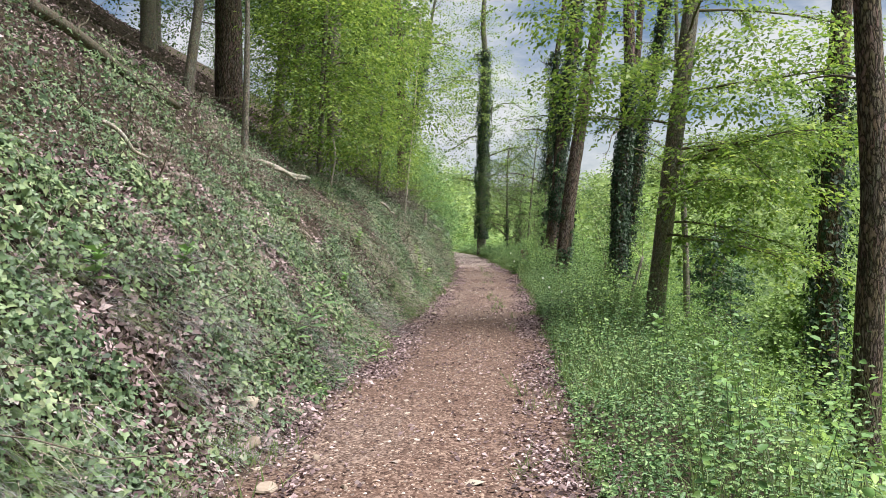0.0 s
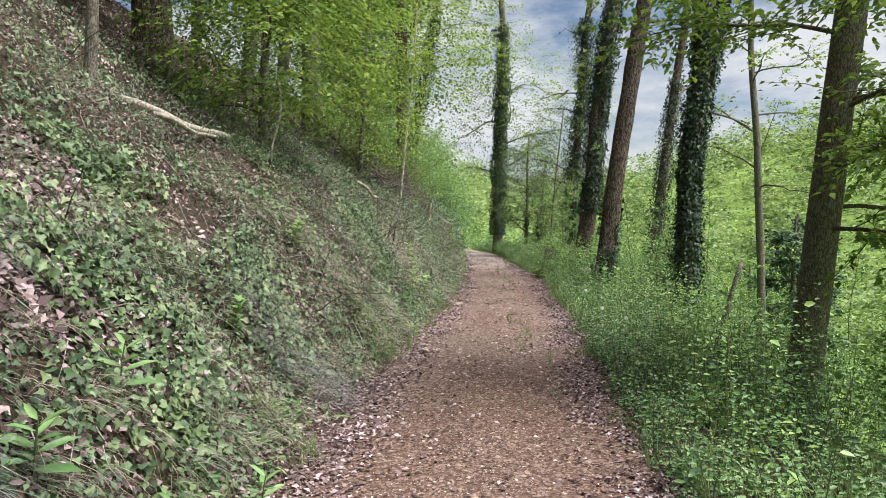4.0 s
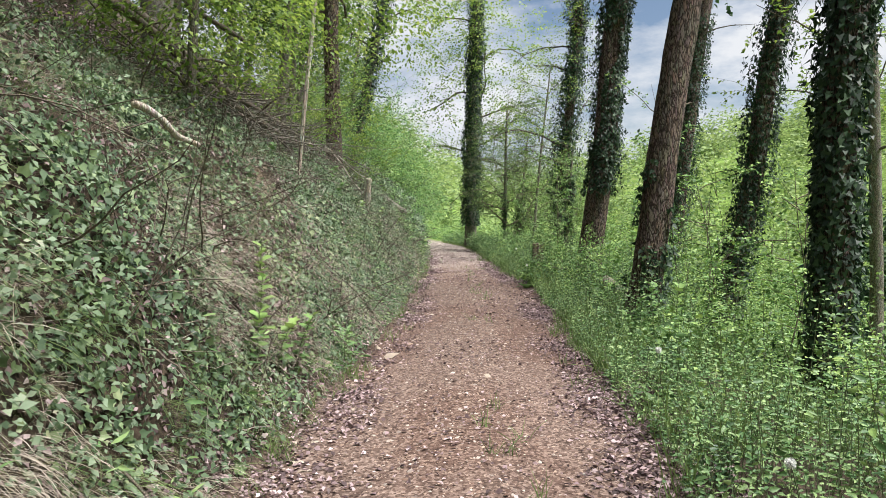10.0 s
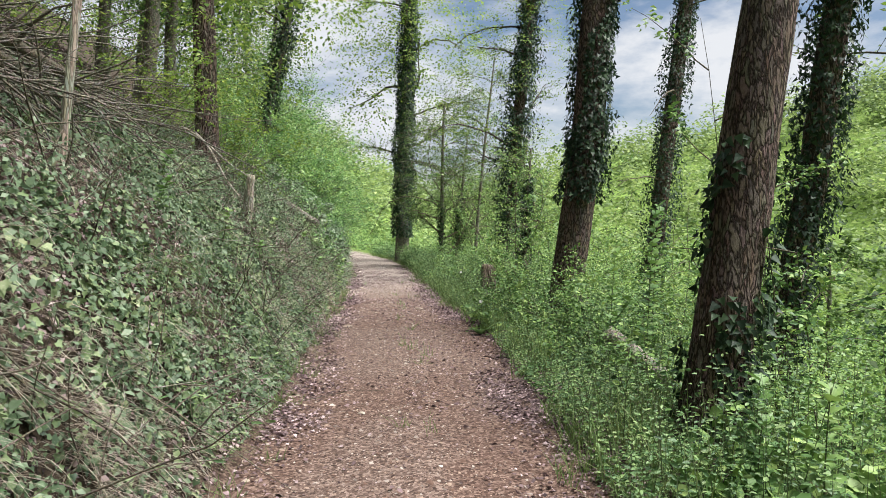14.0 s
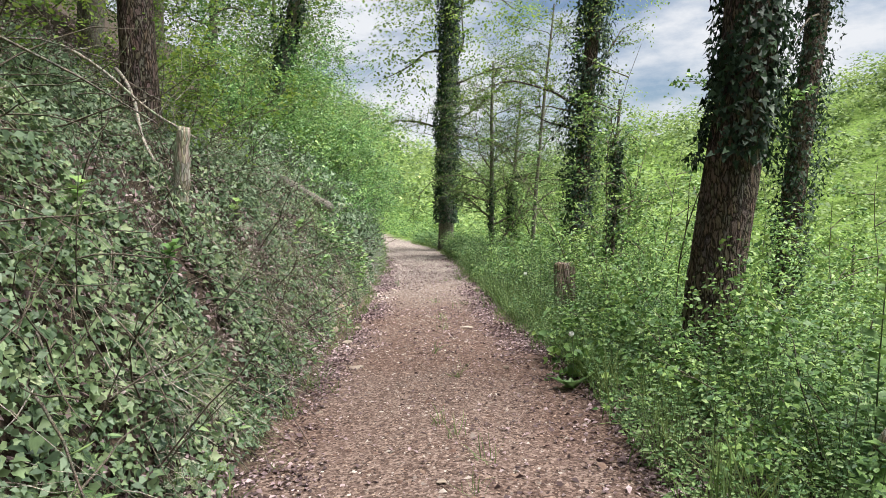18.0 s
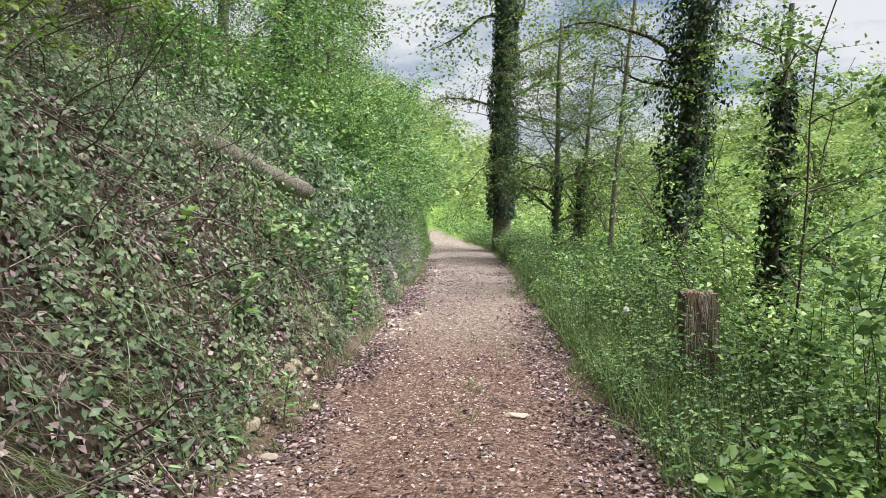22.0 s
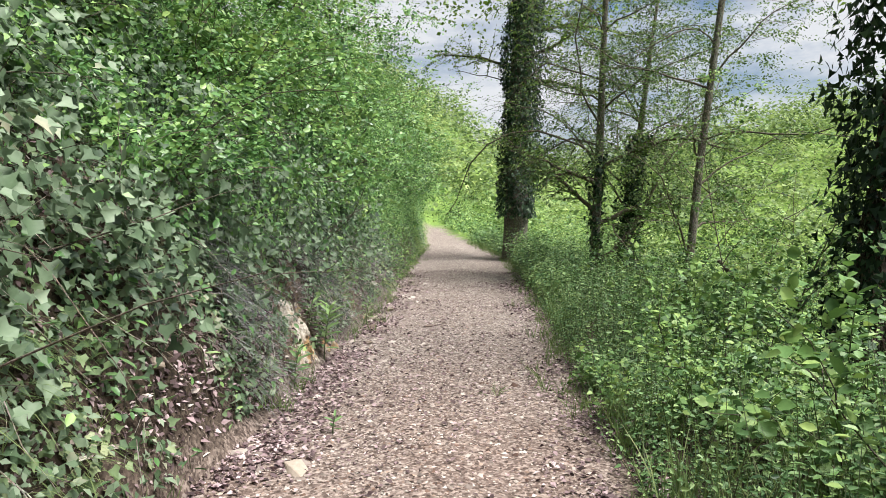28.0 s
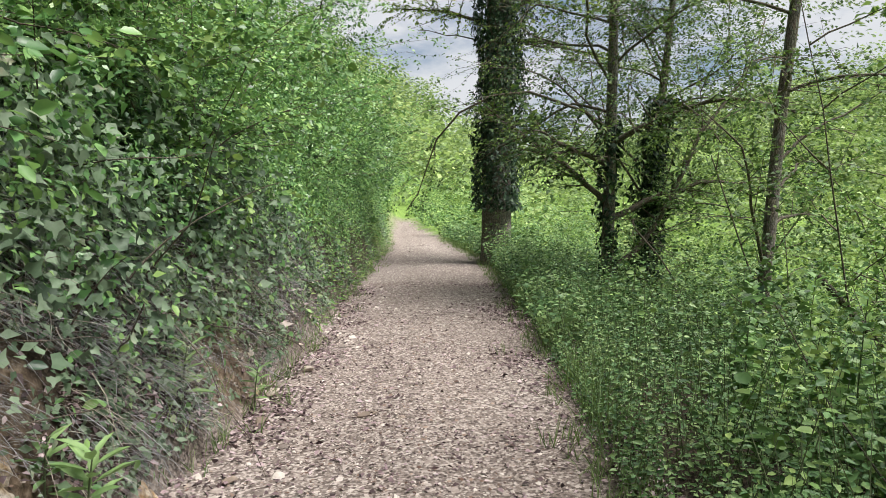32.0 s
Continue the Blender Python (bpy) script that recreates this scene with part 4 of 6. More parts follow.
def crown_cloud(n_clump, centre, radii, per, leaf, seed):
    """Leaves in flat drooping sprays over an uneven crown: places, ways and faces."""
    d = ball(n_clump)
    rad = (0.45 + 0.6 * rng.uniform(size=n_clump) ** 0.5)[:, None]
    c = centre + d * rad * np.array(radii) * (0.75 + 0.5 * fbm(d[:, :1] * 2 + seed, d[:, 1:2] * 2 + d[:, 2:] * 3, seed))
    ax = unit(d * np.array([1, 1, 0.35]) + rng.normal(size=(n_clump, 3)) * np.array([0.5, 0.5, 0.16]) + np.array([0, 0, -0.12]))
    up = unit(np.array([0, 0, 1.0]) + d * 0.35 + rng.normal(size=(n_clump, 3)) * 0.22)
    side = unit(np.cross(ax, up))
    up = np.cross(side, ax)
    t = (np.arange(per) + rng.uniform(0.2, 0.8, (n_clump, per))) / per * 2 - 1
    hand = np.where((np.arange(per) % 2)[None, :] == 0, 1.0, -1.0) * np.ones((n_clump, 1))
    reach = leaf * 2.1 * rng.uniform(0.7, 1.3, (n_clump, 1))
    wide = leaf * 0.75 * (1 - 0.55 * np.abs(t)) * hand * rng.uniform(0.0, 1.0, (n_clump, per))
    sag = -leaf * 0.5 * t * t + rng.normal(size=(n_clump, per)) * leaf * 0.12
    pos = c[:, None] + ax[:, None] * (t * reach)[..., None] + side[:, None] * wide[..., None] + up[:, None] * sag[..., None]
    way = ax[:, None] * 0.75 + side[:, None] * hand[..., None] + np.array([0, 0, -0.25]) + rng.normal(size=(n_clump, per, 3)) * 0.25
    face = up[:, None] + rng.normal(size=(n_clump, per, 3)) * 0.3
    return pos.reshape(-1, 3), way.reshape(-1, 3), face.reshape(-1, 3)


# scrub and trees down in the valley and the woods over the far slopes
pos_all, way_all, face_all, size_all = [], [], [], []
for k in range(330):
    v = 9 + 55 * rng.uniform() ** 1.3
    y = rng.uniform(-5, 110)
    x = float(edge_right(y)) + v
    s = rng.uniform(0.9, 2.3) * (1 + v / 60)
    zc = float(ground_z(x, y)) + s * 0.7
    lf = 0.085 + 0.006 * v
    a, b, c = crown_cloud(46, np.array([x, y, zc]), (s, s, s * 0.95), 4, lf * 1.5, k % 17)
    pos_all.append(a), way_all.append(b), face_all.append(c), size_all.append(np.full(len(a), lf))
pos_, way_, face_, size_ = np.concatenate(pos_all), np.concatenate(way_all), np.concatenate(face_all), np.concatenate(size_all)
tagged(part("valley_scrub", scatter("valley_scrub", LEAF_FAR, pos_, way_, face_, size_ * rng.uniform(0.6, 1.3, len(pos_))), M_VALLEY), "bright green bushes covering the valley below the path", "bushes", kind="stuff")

pos_all, way_all, face_all, size_all = [], [], [], []
for k in range(230):
    y = rng.uniform(23, 62)
    v = 1.8 + 8 * rng.uniform() ** 1.1
    x = float(edge_right(y)) + v
    s = rng.uniform(0.45, 0.95)
    top = np.interp(v, (1, 3, 9), (0.9, 2.6, 4.2)) * np.interp(y, (23, 30, 44, 62), (0.55, 1, 0.9, 0.7))
    zc = float(ground_z(x, y)) + rng.uniform(0.25, 1) * top
    a, b, c = crown_cloud(34, np.array([x, y, zc]), (s, s, s * 0.8), 10, 0.1, k % 13)
    pos_all.append(a), way_all.append(b), face_all.append(c), size_all.append(np.full(len(a), 0.052))
pos_, way_, face_, size_ = np.concatenate(pos_all), np.concatenate(way_all), np.concatenate(face_all), np.concatenate(size_all)
tagged(part("thicket", scatter("thicket", LEAF_DIAMOND, pos_, way_, face_, size_ * rng.uniform(0.6, 1.3, len(pos_))), M_SHRUB), "tangled small-leaved green thicket between path and valley", "thicket", kind="stuff")

pos_all, way_all, face_all, size_all = [], [], [], []
for k in range(900):
    az = radians(rng.uniform(-16, 62))
    r = 80 + 180 * rng.uniform() ** 0.8
    x, y = r * math.sin(az), 20 + r * math.cos(az)
    if x < float(edge_right(y)) + 6 and y < 112:
        continue
    s = rng.uniform(2.8, 5.2)
    hgt = s * rng.uniform(1.0, 1.5)
    lf = 0.7 + r * 0.0016
    a, b, c = crown_cloud(30, np.array([x, y, float(ground_z(x, y)) + hgt * 0.8]), (s, s, hgt), 4, lf * 1.0, k % 23)
    pos_all.append(a), way_all.append(b), face_all.append(c), size_all.append(np.full(len(a), lf))
pos_, way_, face_, size_ = np.concatenate(pos_all), np.concatenate(way_all), np.concatenate(face_all), np.concatenate(size_all)
tagged(part("far_woods", scatter("far_woods", LEAF_FAR, pos_, way_, face_, size_ * rng.uniform(0.6, 1.3, len(pos_))), M_FAR_HAZED), "spring-green deciduous woods covering the far hillside", "woods", kind="stuff")


# overgrown hedges where the path narrows and bends away
pos_all, way_all, face_all, size_all = [], [], [], []
for k in range(120):
    y = 55 + 55 * rng.uniform() ** 1.2
    right = k % 2
    o = rng.uniform(0.3, 5.0)
    x = float(edge_right(y)) + o if right else float(edge_left(y)) - o
    s = rng.uniform(0.6, 1.2)
    zc = float(ground_z(x, y)) + rng.uniform(0.2, 1.0) * (1.6 + 0.4 * o)
    a, b, c = crown_cloud(44, np.array([x, y, zc]), (s, s, s), 8, 0.16, k % 13)
    pos_all.append(a), way_all.append(b), face_all.append(c), size_all.append(np.full(len(a), 0.1))
pos_, way_, face_, size_ = np.concatenate(pos_all), np.concatenate(way_all), np.concatenate(face_all), np.concatenate(size_all)
tagged(part("far_hedge", scatter("far_hedge", LEAF_FAR, pos_, way_, face_, size_ * rng.uniform(0.6, 1.3, len(pos_))), M_SHRUB), "overgrown light green hedges where the path bends away", "hedge", kind="stuff")


# ---- trees ----
def tall_tree(name, x, y, height, r, lean, label, bark=M_BARK, ivy=None, crown=None, limbs_=None, seed=0, sink=0.1, leaf_m=M_BEECH, dead=0, mass=None):
    """A standing tree. ivy: (from, to, leaves, puff, bareness); crown: (from, spread, limbs, twigs, leaves, leaf length); limbs_: low limbs (height, azimuth, length, rise)."""
    z = float(ground_z(x, y)) - sink
    t = thing(name, label, "tree", at=(x, y, z))
    me, axis = trunk_mesh(height, r, r * 0.35, lean, seed, 28 if r > 0.15 else 14, 0.06 if bark is M_PINE else 0.025, 0.3)
    part("trunk", me, bark, t)
    if ivy:
        z0, z1, cnt, puff, bare = ivy
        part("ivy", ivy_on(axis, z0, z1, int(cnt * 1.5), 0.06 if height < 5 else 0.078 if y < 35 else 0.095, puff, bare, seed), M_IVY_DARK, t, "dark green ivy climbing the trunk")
    lines, big = [], []
    if crown:
        z0, spread, nl, tw, lv, leaf = crown
        for k in range(nl):
            hz = z0 + (height - z0) * (k + rng.uniform()) / nl
            a = rng.uniform(0, 6.28)
            f = 1 - 0.6 * (hz - z0) / (height - z0 + 0.01)
            st = (np.interp(hz, axis[2], axis[0]), np.interp(hz, axis[2], axis[1]), hz)
            big.append(limb(st, (math.cos(a), math.sin(a), rng.uniform(0.3, 1.2)), spread * f * rng.uniform(0.6, 1.25), r * 0.17 * f + 0.010, 0.45, 0.55))
        tl, pos, way = branchwork(big, tw, spread * 0.32, lv)
        up_ = leaf_up(len(pos), 0.9, (0.3, -0.4))
        for cx_, cy_, cz_, rx_, ry_, rz_, clumps, per in mass or ():
            a_, b_, c_ = crown_cloud(clumps, np.array([cx_, cy_, cz_]), (rx_, ry_, rz_), per, leaf * 2.2, seed % 7)
            pos, way, up_ = np.concatenate([pos, a_]), np.concatenate([way, b_]), np.concatenate([up_, c_])
        limb_parts("branch", big, tl, M_TWIG if bark is not M_PINE else bark, t, 1.0 if leaf < 0.12 else 0.4)
        tagged(part("crown", scatter("crown", LEAF_DIAMOND if leaf < 0.12 else LEAF_FAR, pos, way, up_, rng.uniform(0.6, 1.25, len(pos)) * leaf), leaf_m, t), kind="stuff")
    if dead:
        for k in range(dead):
            hz = rng.uniform(4, height * 0.8)
            a = rng.uniform(0, 6.28)
            st = (np.interp(hz, axis[2], axis[0]), np.interp(hz, axis[2], axis[1]), hz)
            m = limb(st, (math.cos(a), math.sin(a), 0.15), rng.uniform(0.6, 2.2), 0.025, 0.2, 0.5)
            limb_parts("dead_branch", [m], branchwork([m], 4, 0.5, 1)[0], M_TWIG, t)
    if limbs_:
        low = []
        for hz, az, ln, rise in limbs_:
            st = (np.interp(hz, axis[2], axis[0]), np.interp(hz, axis[2], axis[1]), hz)
            a = radians(az)
            low.append(limb(st, (math.sin(a), math.cos(a), rise), ln, r * 0.5 if height < 9 else max(0.012, r * 0.16), 0.35, 0.4 if height < 9 else 0.3, 10))
        tl, pos, way = branchwork(low, 38, 0.95, 26, 0.8, 0.2, 0.15)
        limb_parts("low_branch", low, tl, M_TWIG, t)
        tagged(part("low_leaves", scatter("low_leaves", LEAF_DIAMOND, pos, way, leaf_up(len(pos), 0.38, (0.1, -0.2)), rng.uniform(0.6, 1.25, len(pos)) * 0.082), leaf_m, t), kind="stuff")
    return t


PINE_TOP = (11, 3.2, 9, 8, 12, 0.2)
tall_tree("beech_tree", 2.78, 11.8, 16, 0.155, (0.145, 0.0), "slender grey beech leaning outward beside the path with low leafy branches", M_BARK, None, (8.0, 3.0, 10, 12, 12, 0.095), [(1.9, 165, 2.3, 0.1), (2.5, 185, 2.6, 0.12), (3.1, 150, 2.6, 0.15), (2.1, 100, 3.0, 0.1), (2.6, 60, 2.6, 0.25), (3.0, 150, 2.8, 0.2), (3.3, 80, 3.2, 0.2), (3.7, 250, 1.8, 0.3), (4.2, 120, 3.0, 0.2), (4.6, 20, 2.2, 0.3), (5.2, 200, 2.4, 0.3), (5.6, 90, 3.0, 0.2)], 1, mass=[(1.5, -0.5, 2.5, 1.3, 1.2, 0.22, 190, 7), (1.9, -0.2, 3.3, 1.5, 1.3, 0.25, 220, 7), (1.0, -0.9, 4.0, 1.5, 1.3, 0.25, 190, 7), (1.8, -0.3, 4.8, 1.7, 1.4, 0.3, 220, 7), (-0.9, -0.3, 4.4, 1.0, 1.2, 0.35, 190, 7), (-1.1, -0.2, 5.6, 1.1, 1.4, 0.5, 210, 7)])
tall_tree("pine_tree", 4.0, 7.7, 18, 0.145, (0.012, 0.0), "tall straight pine trunk with scaly brown bark", M_PINE, None, PINE_TOP, None, 2, leaf_m=M_NEEDLE, dead=3)
tall_tree("pine_tree", 6.0, 12.6, 18, 0.2, (0.04, 0.0), "pine with dark ivy up its lower trunk", M_PINE, (0, 6.5, 2600, 0.28, 0.3), PINE_TOP, None, 3, leaf_m=M_NEEDLE)
tall_tree("pine_tree", 3.64, 18.9, 20, 0.18, (0.06, 0.0), "ivy-covered pine trunk on the valley side", M_PINE, (0, 6.6, 5600, 0.13, 0.15), PINE_TOP, None, 4, leaf_m=M_NEEDLE, dead=4)
tall_tree("pine_tree", 2.40, 21.45, 21, 0.215, (0.155, 0.0), "thick bare pine with plated reddish-brown bark", M_PINE, (0.2, 2.4, 420, 0.1, 0.55), PINE_TOP, None, 5, leaf_m=M_NEEDLE, dead=5)
tall_tree("pine_tree", 2.68, 27.2, 21, 0.262, (0.115, 0.0), "pine with ridged bark and ivy high on its trunk", M_PINE, (2.2, 12, 8000, 0.17, 0.36), PINE_TOP, None, 6, leaf_m=M_NEEDLE, dead=4)
tall_tree("slim_tree", 6.96, 23.7, 14, 0.11, (-0.02, 0.0), "slim dark trunk standing on the slope", M_BARK, None, (4, 2.6, 16, 14, 14, 0.09), None, 7)
tall_tree("pine_tree", 4.72, 24.9, 20, 0.19, (0.185, 0.0), "leaning trunk wrapped in dark ivy", M_PINE, (0, 12, 7000, 0.2, 0.12), PINE_TOP, None, 8, leaf_m=M_NEEDLE)
tall_tree("pine_tree", 6.0, 33.0, 20, 0.21, (0.13, 0.0), "pine with ivy below and a pale reddish upper trunk", M_PINE, (0, 9.5, 4200, 0.28, 0.3), PINE_TOP, None, 9, leaf_m=M_NEEDLE, dead=8)
tall_tree("ivy_tree", 3.35, 38.0, 20, 0.2, (0.1, 0.0), "tree with a shaggy green coat of climbing ivy", M_PINE, (0, 12, 8000, 0.42, 0.3), (3.5, 2.6, 20, 16, 16, 0.075), None, 10, dead=4, mass=[(0.9, -0.2, 4.6, 1.1, 1.1, 1.0, 130, 12), (-0.8, 0.1, 6.4, 1.2, 1.2, 1.4, 140, 12), (1.0, 0.0, 8.2, 1.5, 1.4, 1.8, 180, 12)])
tall_tree("ivy_tree", 0.33, 51.2, 21, 0.33, (0.03, 0.0), "tall ivy-clad tree standing where the path bends", M_BARK, (1.3, 15, 15000, 0.33, 0.1), (7.5, 4.4, 14, 14, 12, 0.13), [(5.0, 80, 2.8, 0.25), (5.7, 95, 3.4, 0.32), (6.3, 75, 3.8, 0.35), (7.2, 105, 4.2, 0.4), (5.4, 260, 2.2, 0.3)], 11, dead=5, mass=[(-0.5, -0.5, 14, 2.8, 2.8, 5.0, 420, 12), (2.2, -0.5, 11, 2.6, 2.6, 3.0, 190, 10), (-1.6, -1.0, 8.5, 1.3, 1.6, 2.4, 110, 10), (1.6, -0.6, 7.0, 1.3, 1.3, 1.8, 70, 10)])
tall_tree("dark_tree", 1.93, 45.9, 7.0, 0.10, (0.03, 0.0), "dark crooked tree with bare lower branches", M_BARK, (0.2, 3.0, 350, 0.1, 0.5), (2.4, 4.0, 16, 22, 20, 0.055), [(0.7, 85, 5.2, 1.0), (1.5, 65, 3.6, 0.7), (1.7, 265, 2.4, 0.9), (2.6, 110, 3.0, 0.6), (2.3, 235, 2.2, 0.5)], 12, leaf_m=M_WOOD_SHADED, mass=[(0.3, -0.3, 3.6, 2.0, 2.0, 1.4, 200, 22), (0.2, 0, 5.6, 2.3, 2.0, 1.6, 240, 22)])
tall_tree("dark_tree", 2.55, 46.6, 6.0, 0.09, (0.12, 0.0), "dark ivy-tangled small tree", M_BARK, (0, 3.6, 1500, 0.28, 0.3), (1.6, 3.2, 18, 22, 22, 0.05), None, 13, leaf_m=M_WOOD_SHADED, mass=[(0.6, -0.3, 3.2, 1.6, 1.6, 1.4, 240, 22), (0.6, -0.2, 5.6, 1.9, 1.8, 1.6, 160, 20)])
tall_tree("slim_tree", 2.95, 42.8, 8.5, 0.07, (0.11, 0.0), "slim leaning tree with thin branches", M_BARK, None, (1.0, 2.8, 18, 20, 20, 0.05), None, 14, leaf_m=M_WOOD_SHADED, mass=[(0.6, 0, 3.2, 1.8, 1.7, 1.7, 160, 20), (0.6, 0, 5.6, 1.8, 1.8, 1.6, 200, 18)])
tall_tree("slim_tree", 2.95, 32.1, 3.4, 0.07, (0.05, 0.0), "dark ivy-covered broken trunk among saplings", M_BARK, (0, 3.2, 1500, 0.12, 0.3), (1.2, 1.7, 12, 18, 18, 0.05), None, 15, leaf_m=M_SHRUB)
# trees down in the valley
def valley_tree(name, x, y, height, spread, material, label, leaf, conifer=False, seed=0, clumps=240):
    z = float(ground_z(x, y))
    t = thing(name, label, "tree", at=(x, y, z - 0.1))
    me, axis = trunk_mesh(height * 0.9, 0.06 + height * 0.008, 0.03, (0, 0), seed, 10, 0.02)
    part("trunk", me, M_BARK, t)
    big = []
    for k in range(16):
        hz = height * (0.15 + 0.8 * (k + rng.uniform()) / 16)
        a = k * 2.4
        f = 1 - (hz / height) ** (1.0 if conifer else 3.0) * 0.85
        big.append(limb((0, 0, hz), (math.cos(a), math.sin(a), -0.1 if conifer else 0.6), spread * f, 0.03 * f + 0.008, 0.3, 0.3))
    tl, pos, way = branchwork(big, 14, spread * 0.4, 22, 0.8, 0.25)
    up_ = leaf_up(len(pos), 0.6, (-0.2, -0.3))
    if not conifer:
        a_, b_, c_ = crown_cloud(clumps, np.array([0, 0, height * 0.6]), (spread * 0.9, spread * 0.9, height * 0.42), 8, leaf * 2, seed)
        pos, way, up_ = np.concatenate([pos, a_]), np.concatenate([way, b_]), np.concatenate([up_, c_])
    limb_parts("branch", big, tl, M_TWIG, t, 0.3)
    tagged(part("crown", scatter("crown", LEAF_DIAMOND, pos, way, up_, rng.uniform(0.6, 1.3, len(pos)) * leaf), material, t), kind="stuff")


for k, (x, y, h, s) in enumerate(((8.2, 24.6, 5.0, 1.9), (9.6, 27.5, 6.0, 2.0))):
    valley_tree("spruce", x, y, h, s, M_NEEDLE, "dark green spruce growing on the slope below the path", 0.13, True, k)
for k, (x, y, h, s) in enumerate(((9.4, 20.6, 3.8, 1.6), (12.5, 16.0, 4.5, 2.0), (17.0, 25.0, 6.0, 2.6), (11.5, 34.0, 6.5, 2.5), (20.0, 36.0, 8.0, 3.2), (14.0, 44.0, 8.0, 3.0), (24.0, 48.0, 9.0, 3.6))):
    valley_tree("valley_tree", x, y, h, s, M_VALLEY, "round light green young tree in the valley", 0.11 + 0.003 * x, False, k)

# the wood above the bank
tall_tree("oak_tree", -6.2, 17.4, 17, 0.34, (-0.02, 0.0), "thick grey-brown trunk standing high on the wooded slope", M_PINE, None, (4.5, 4.5, 16, 12, 12, 0.14), None, 16, mass=[(0.5, 0, 7.5, 3.4, 3.4, 2.6, 240, 12)])
tall_tree("slim_tree", -3.9, 11.4, 3.6, 0.06, (0.06, 0.0), "short grey leaning stem on the bank", M_BARK, None, None, None, 17)
tall_tree("slim_tree", -5.6, 13.2, 9, 0.10, (0.13, 0.05), "slender bent grey stem on the wooded bank", M_BARK, None, (4.5, 2.4, 10, 14, 14, 0.09), None, 18)
tall_tree("hornbeam", -3.5, 15.2, 7.0, 0.07, (0.06, -0.02), "bushy hornbeam with dense yellow-green foliage above the bank", M_BARK, None, (0.3, 2.3, 20, 18, 14, 0.085), None, 19, mass=[(0.3, -0.5, 1.4, 1.7, 1.9, 1.0, 420, 12), (0.5, -0.3, 2.9, 1.9, 2.0, 1.1, 480, 12), (0.4, 0.2, 4.9, 1.8, 2.0, 1.5, 400, 12)])
tall_tree("hornbeam", -2.75, 18.9, 5.6, 0.05, (0.10, -0.04), "small hornbeam bush leaning out over the bank", M_BARK, None, (0.2, 1.8, 18, 18, 14, 0.065), None, 20, mass=[(0.2, 0.0, 1.3, 1.2, 1.4, 1.0, 360, 12), (0.3, 0.2, 2.9, 1.2, 1.5, 1.2, 340, 12), (0.3, 0.6, 5.0, 1.4, 1.8, 1.4, 240, 12)])
tall_tree("grey_tree", -4.6, 22.4, 15, 0.24, (0.01, 0.0), "smooth grey trunk above the bank", M_BARK, None, (4, 3.6, 16, 12, 12, 0.12), None, 21, mass=[(0.5, 0, 6.5, 2.6, 2.8, 2.4, 220, 12)])
tall_tree("slim_tree", -2.3, 21.6, 6.0, 0.034, (0.09, 0.02), "thin pale pole-like stem leaning on the bank", M_DEAD, None, (2.6, 2.0, 12, 14, 14, 0.075), None, 22)
tall_tree("brown_tree", -3.0, 28.2, 13, 0.19, (-0.01, 0.0), "brown ridged trunk rising from the bank", M_PINE, None, (3.5, 3.4, 16, 11, 12, 0.12), None, 23, mass=[(0.6, 0, 5.0, 2.4, 2.6, 2.2, 220, 12)])
tall_tree("ivy_tree", -4.5, 39.8, 12, 0.17, (0.20, 0.0), "leaning trunk darkened by ivy above the hedge", M_BARK, (0.5, 9, 4200, 0.3, 0.3), (5, 3.4, 14, 11, 12, 0.12), None, 24, mass=[(1.5, 0, 7.0, 2.6, 2.6, 2.6, 240, 12)])
spots = [(-5.6, 34.2, 11, 0.11), (-5.2, 31.5, 13, 0.16), (-7.2, 25.0, 14, 0.2), (-8.0, 31.0, 15, 0.22), (-9.5, 20.0, 15, 0.22), (-8.4, 11.5, 13, 0.18), (-10.5, 14.5, 15, 0.2), (-6.6, 37.5, 13, 0.17), (-9.5, 40, 15, 0.2), (-12.5, 27, 15, 0.2), (-13, 35, 15, 0.2), (-8.2, 46, 13, 0.18), (-12, 50, 15, 0.2), (-7.8, 6.5, 12, 0.15), (-11.5, 6.0, 14, 0.18), (-15, 18, 15, 0.2), (-7.0, 54, 11, 0.15), (-9.5, 62, 12, 0.16)]
# their leaves carry the wood's shade in the colour
for k, (x, y, h, r) in enumerate(spots):
    tall_tree("woodland_tree", x, y, h, r, (rng.uniform(-0.05, 0.14), rng.uniform(-0.05, 0.05)), "spring-green tree in the wood above the bank", M_BARK, None, (2.5, 3.8, 12, 9, 9, 0.16), None, 30 + k, leaf_m=M_WOOD_SHADED, mass=[(0.3, 0, h * 0.45, 2.4, 2.6, 2.2, 120, 11), (0.3, 0, h * 0.75, 2.6, 2.8, 2.6, 130, 11)])


# leafy undergrowth and crowns filling the wood on the slope, leaf colour darkened for shade
pos_all, way_all, face_all, size_all = [], [], [], []
for k in range(430):
    y = rng.uniform(-4, 75)
    u = 3.2 + 20 * rng.uniform() ** 1.3
    x = float(edge_left(y)) - u
    s = rng.uniform(0.9, 1.9)
    zc = float(ground_z(x, y)) + rng.uniform(0.5, 2.2) + (rng.uniform(0, 7.5) if u > 6 else rng.uniform(0.8, 3.5) + max(0, y - 24) / 30 * rng.uniform(0, 5.5))
    lf = 0.07 + 0.006 * max(0.0, u - 4)
    a, b, c = crown_cloud(int(np.interp(u, (4, 9, 20), (76, 40, 24))), np.array([x, y, zc]), (s * 1.25, s * 1.25, s * 0.8), 6, lf * 1.8, k % 19)
    pos_all.append(a), way_all.append(b), face_all.append(c), size_all.append(np.full(len(a), lf))
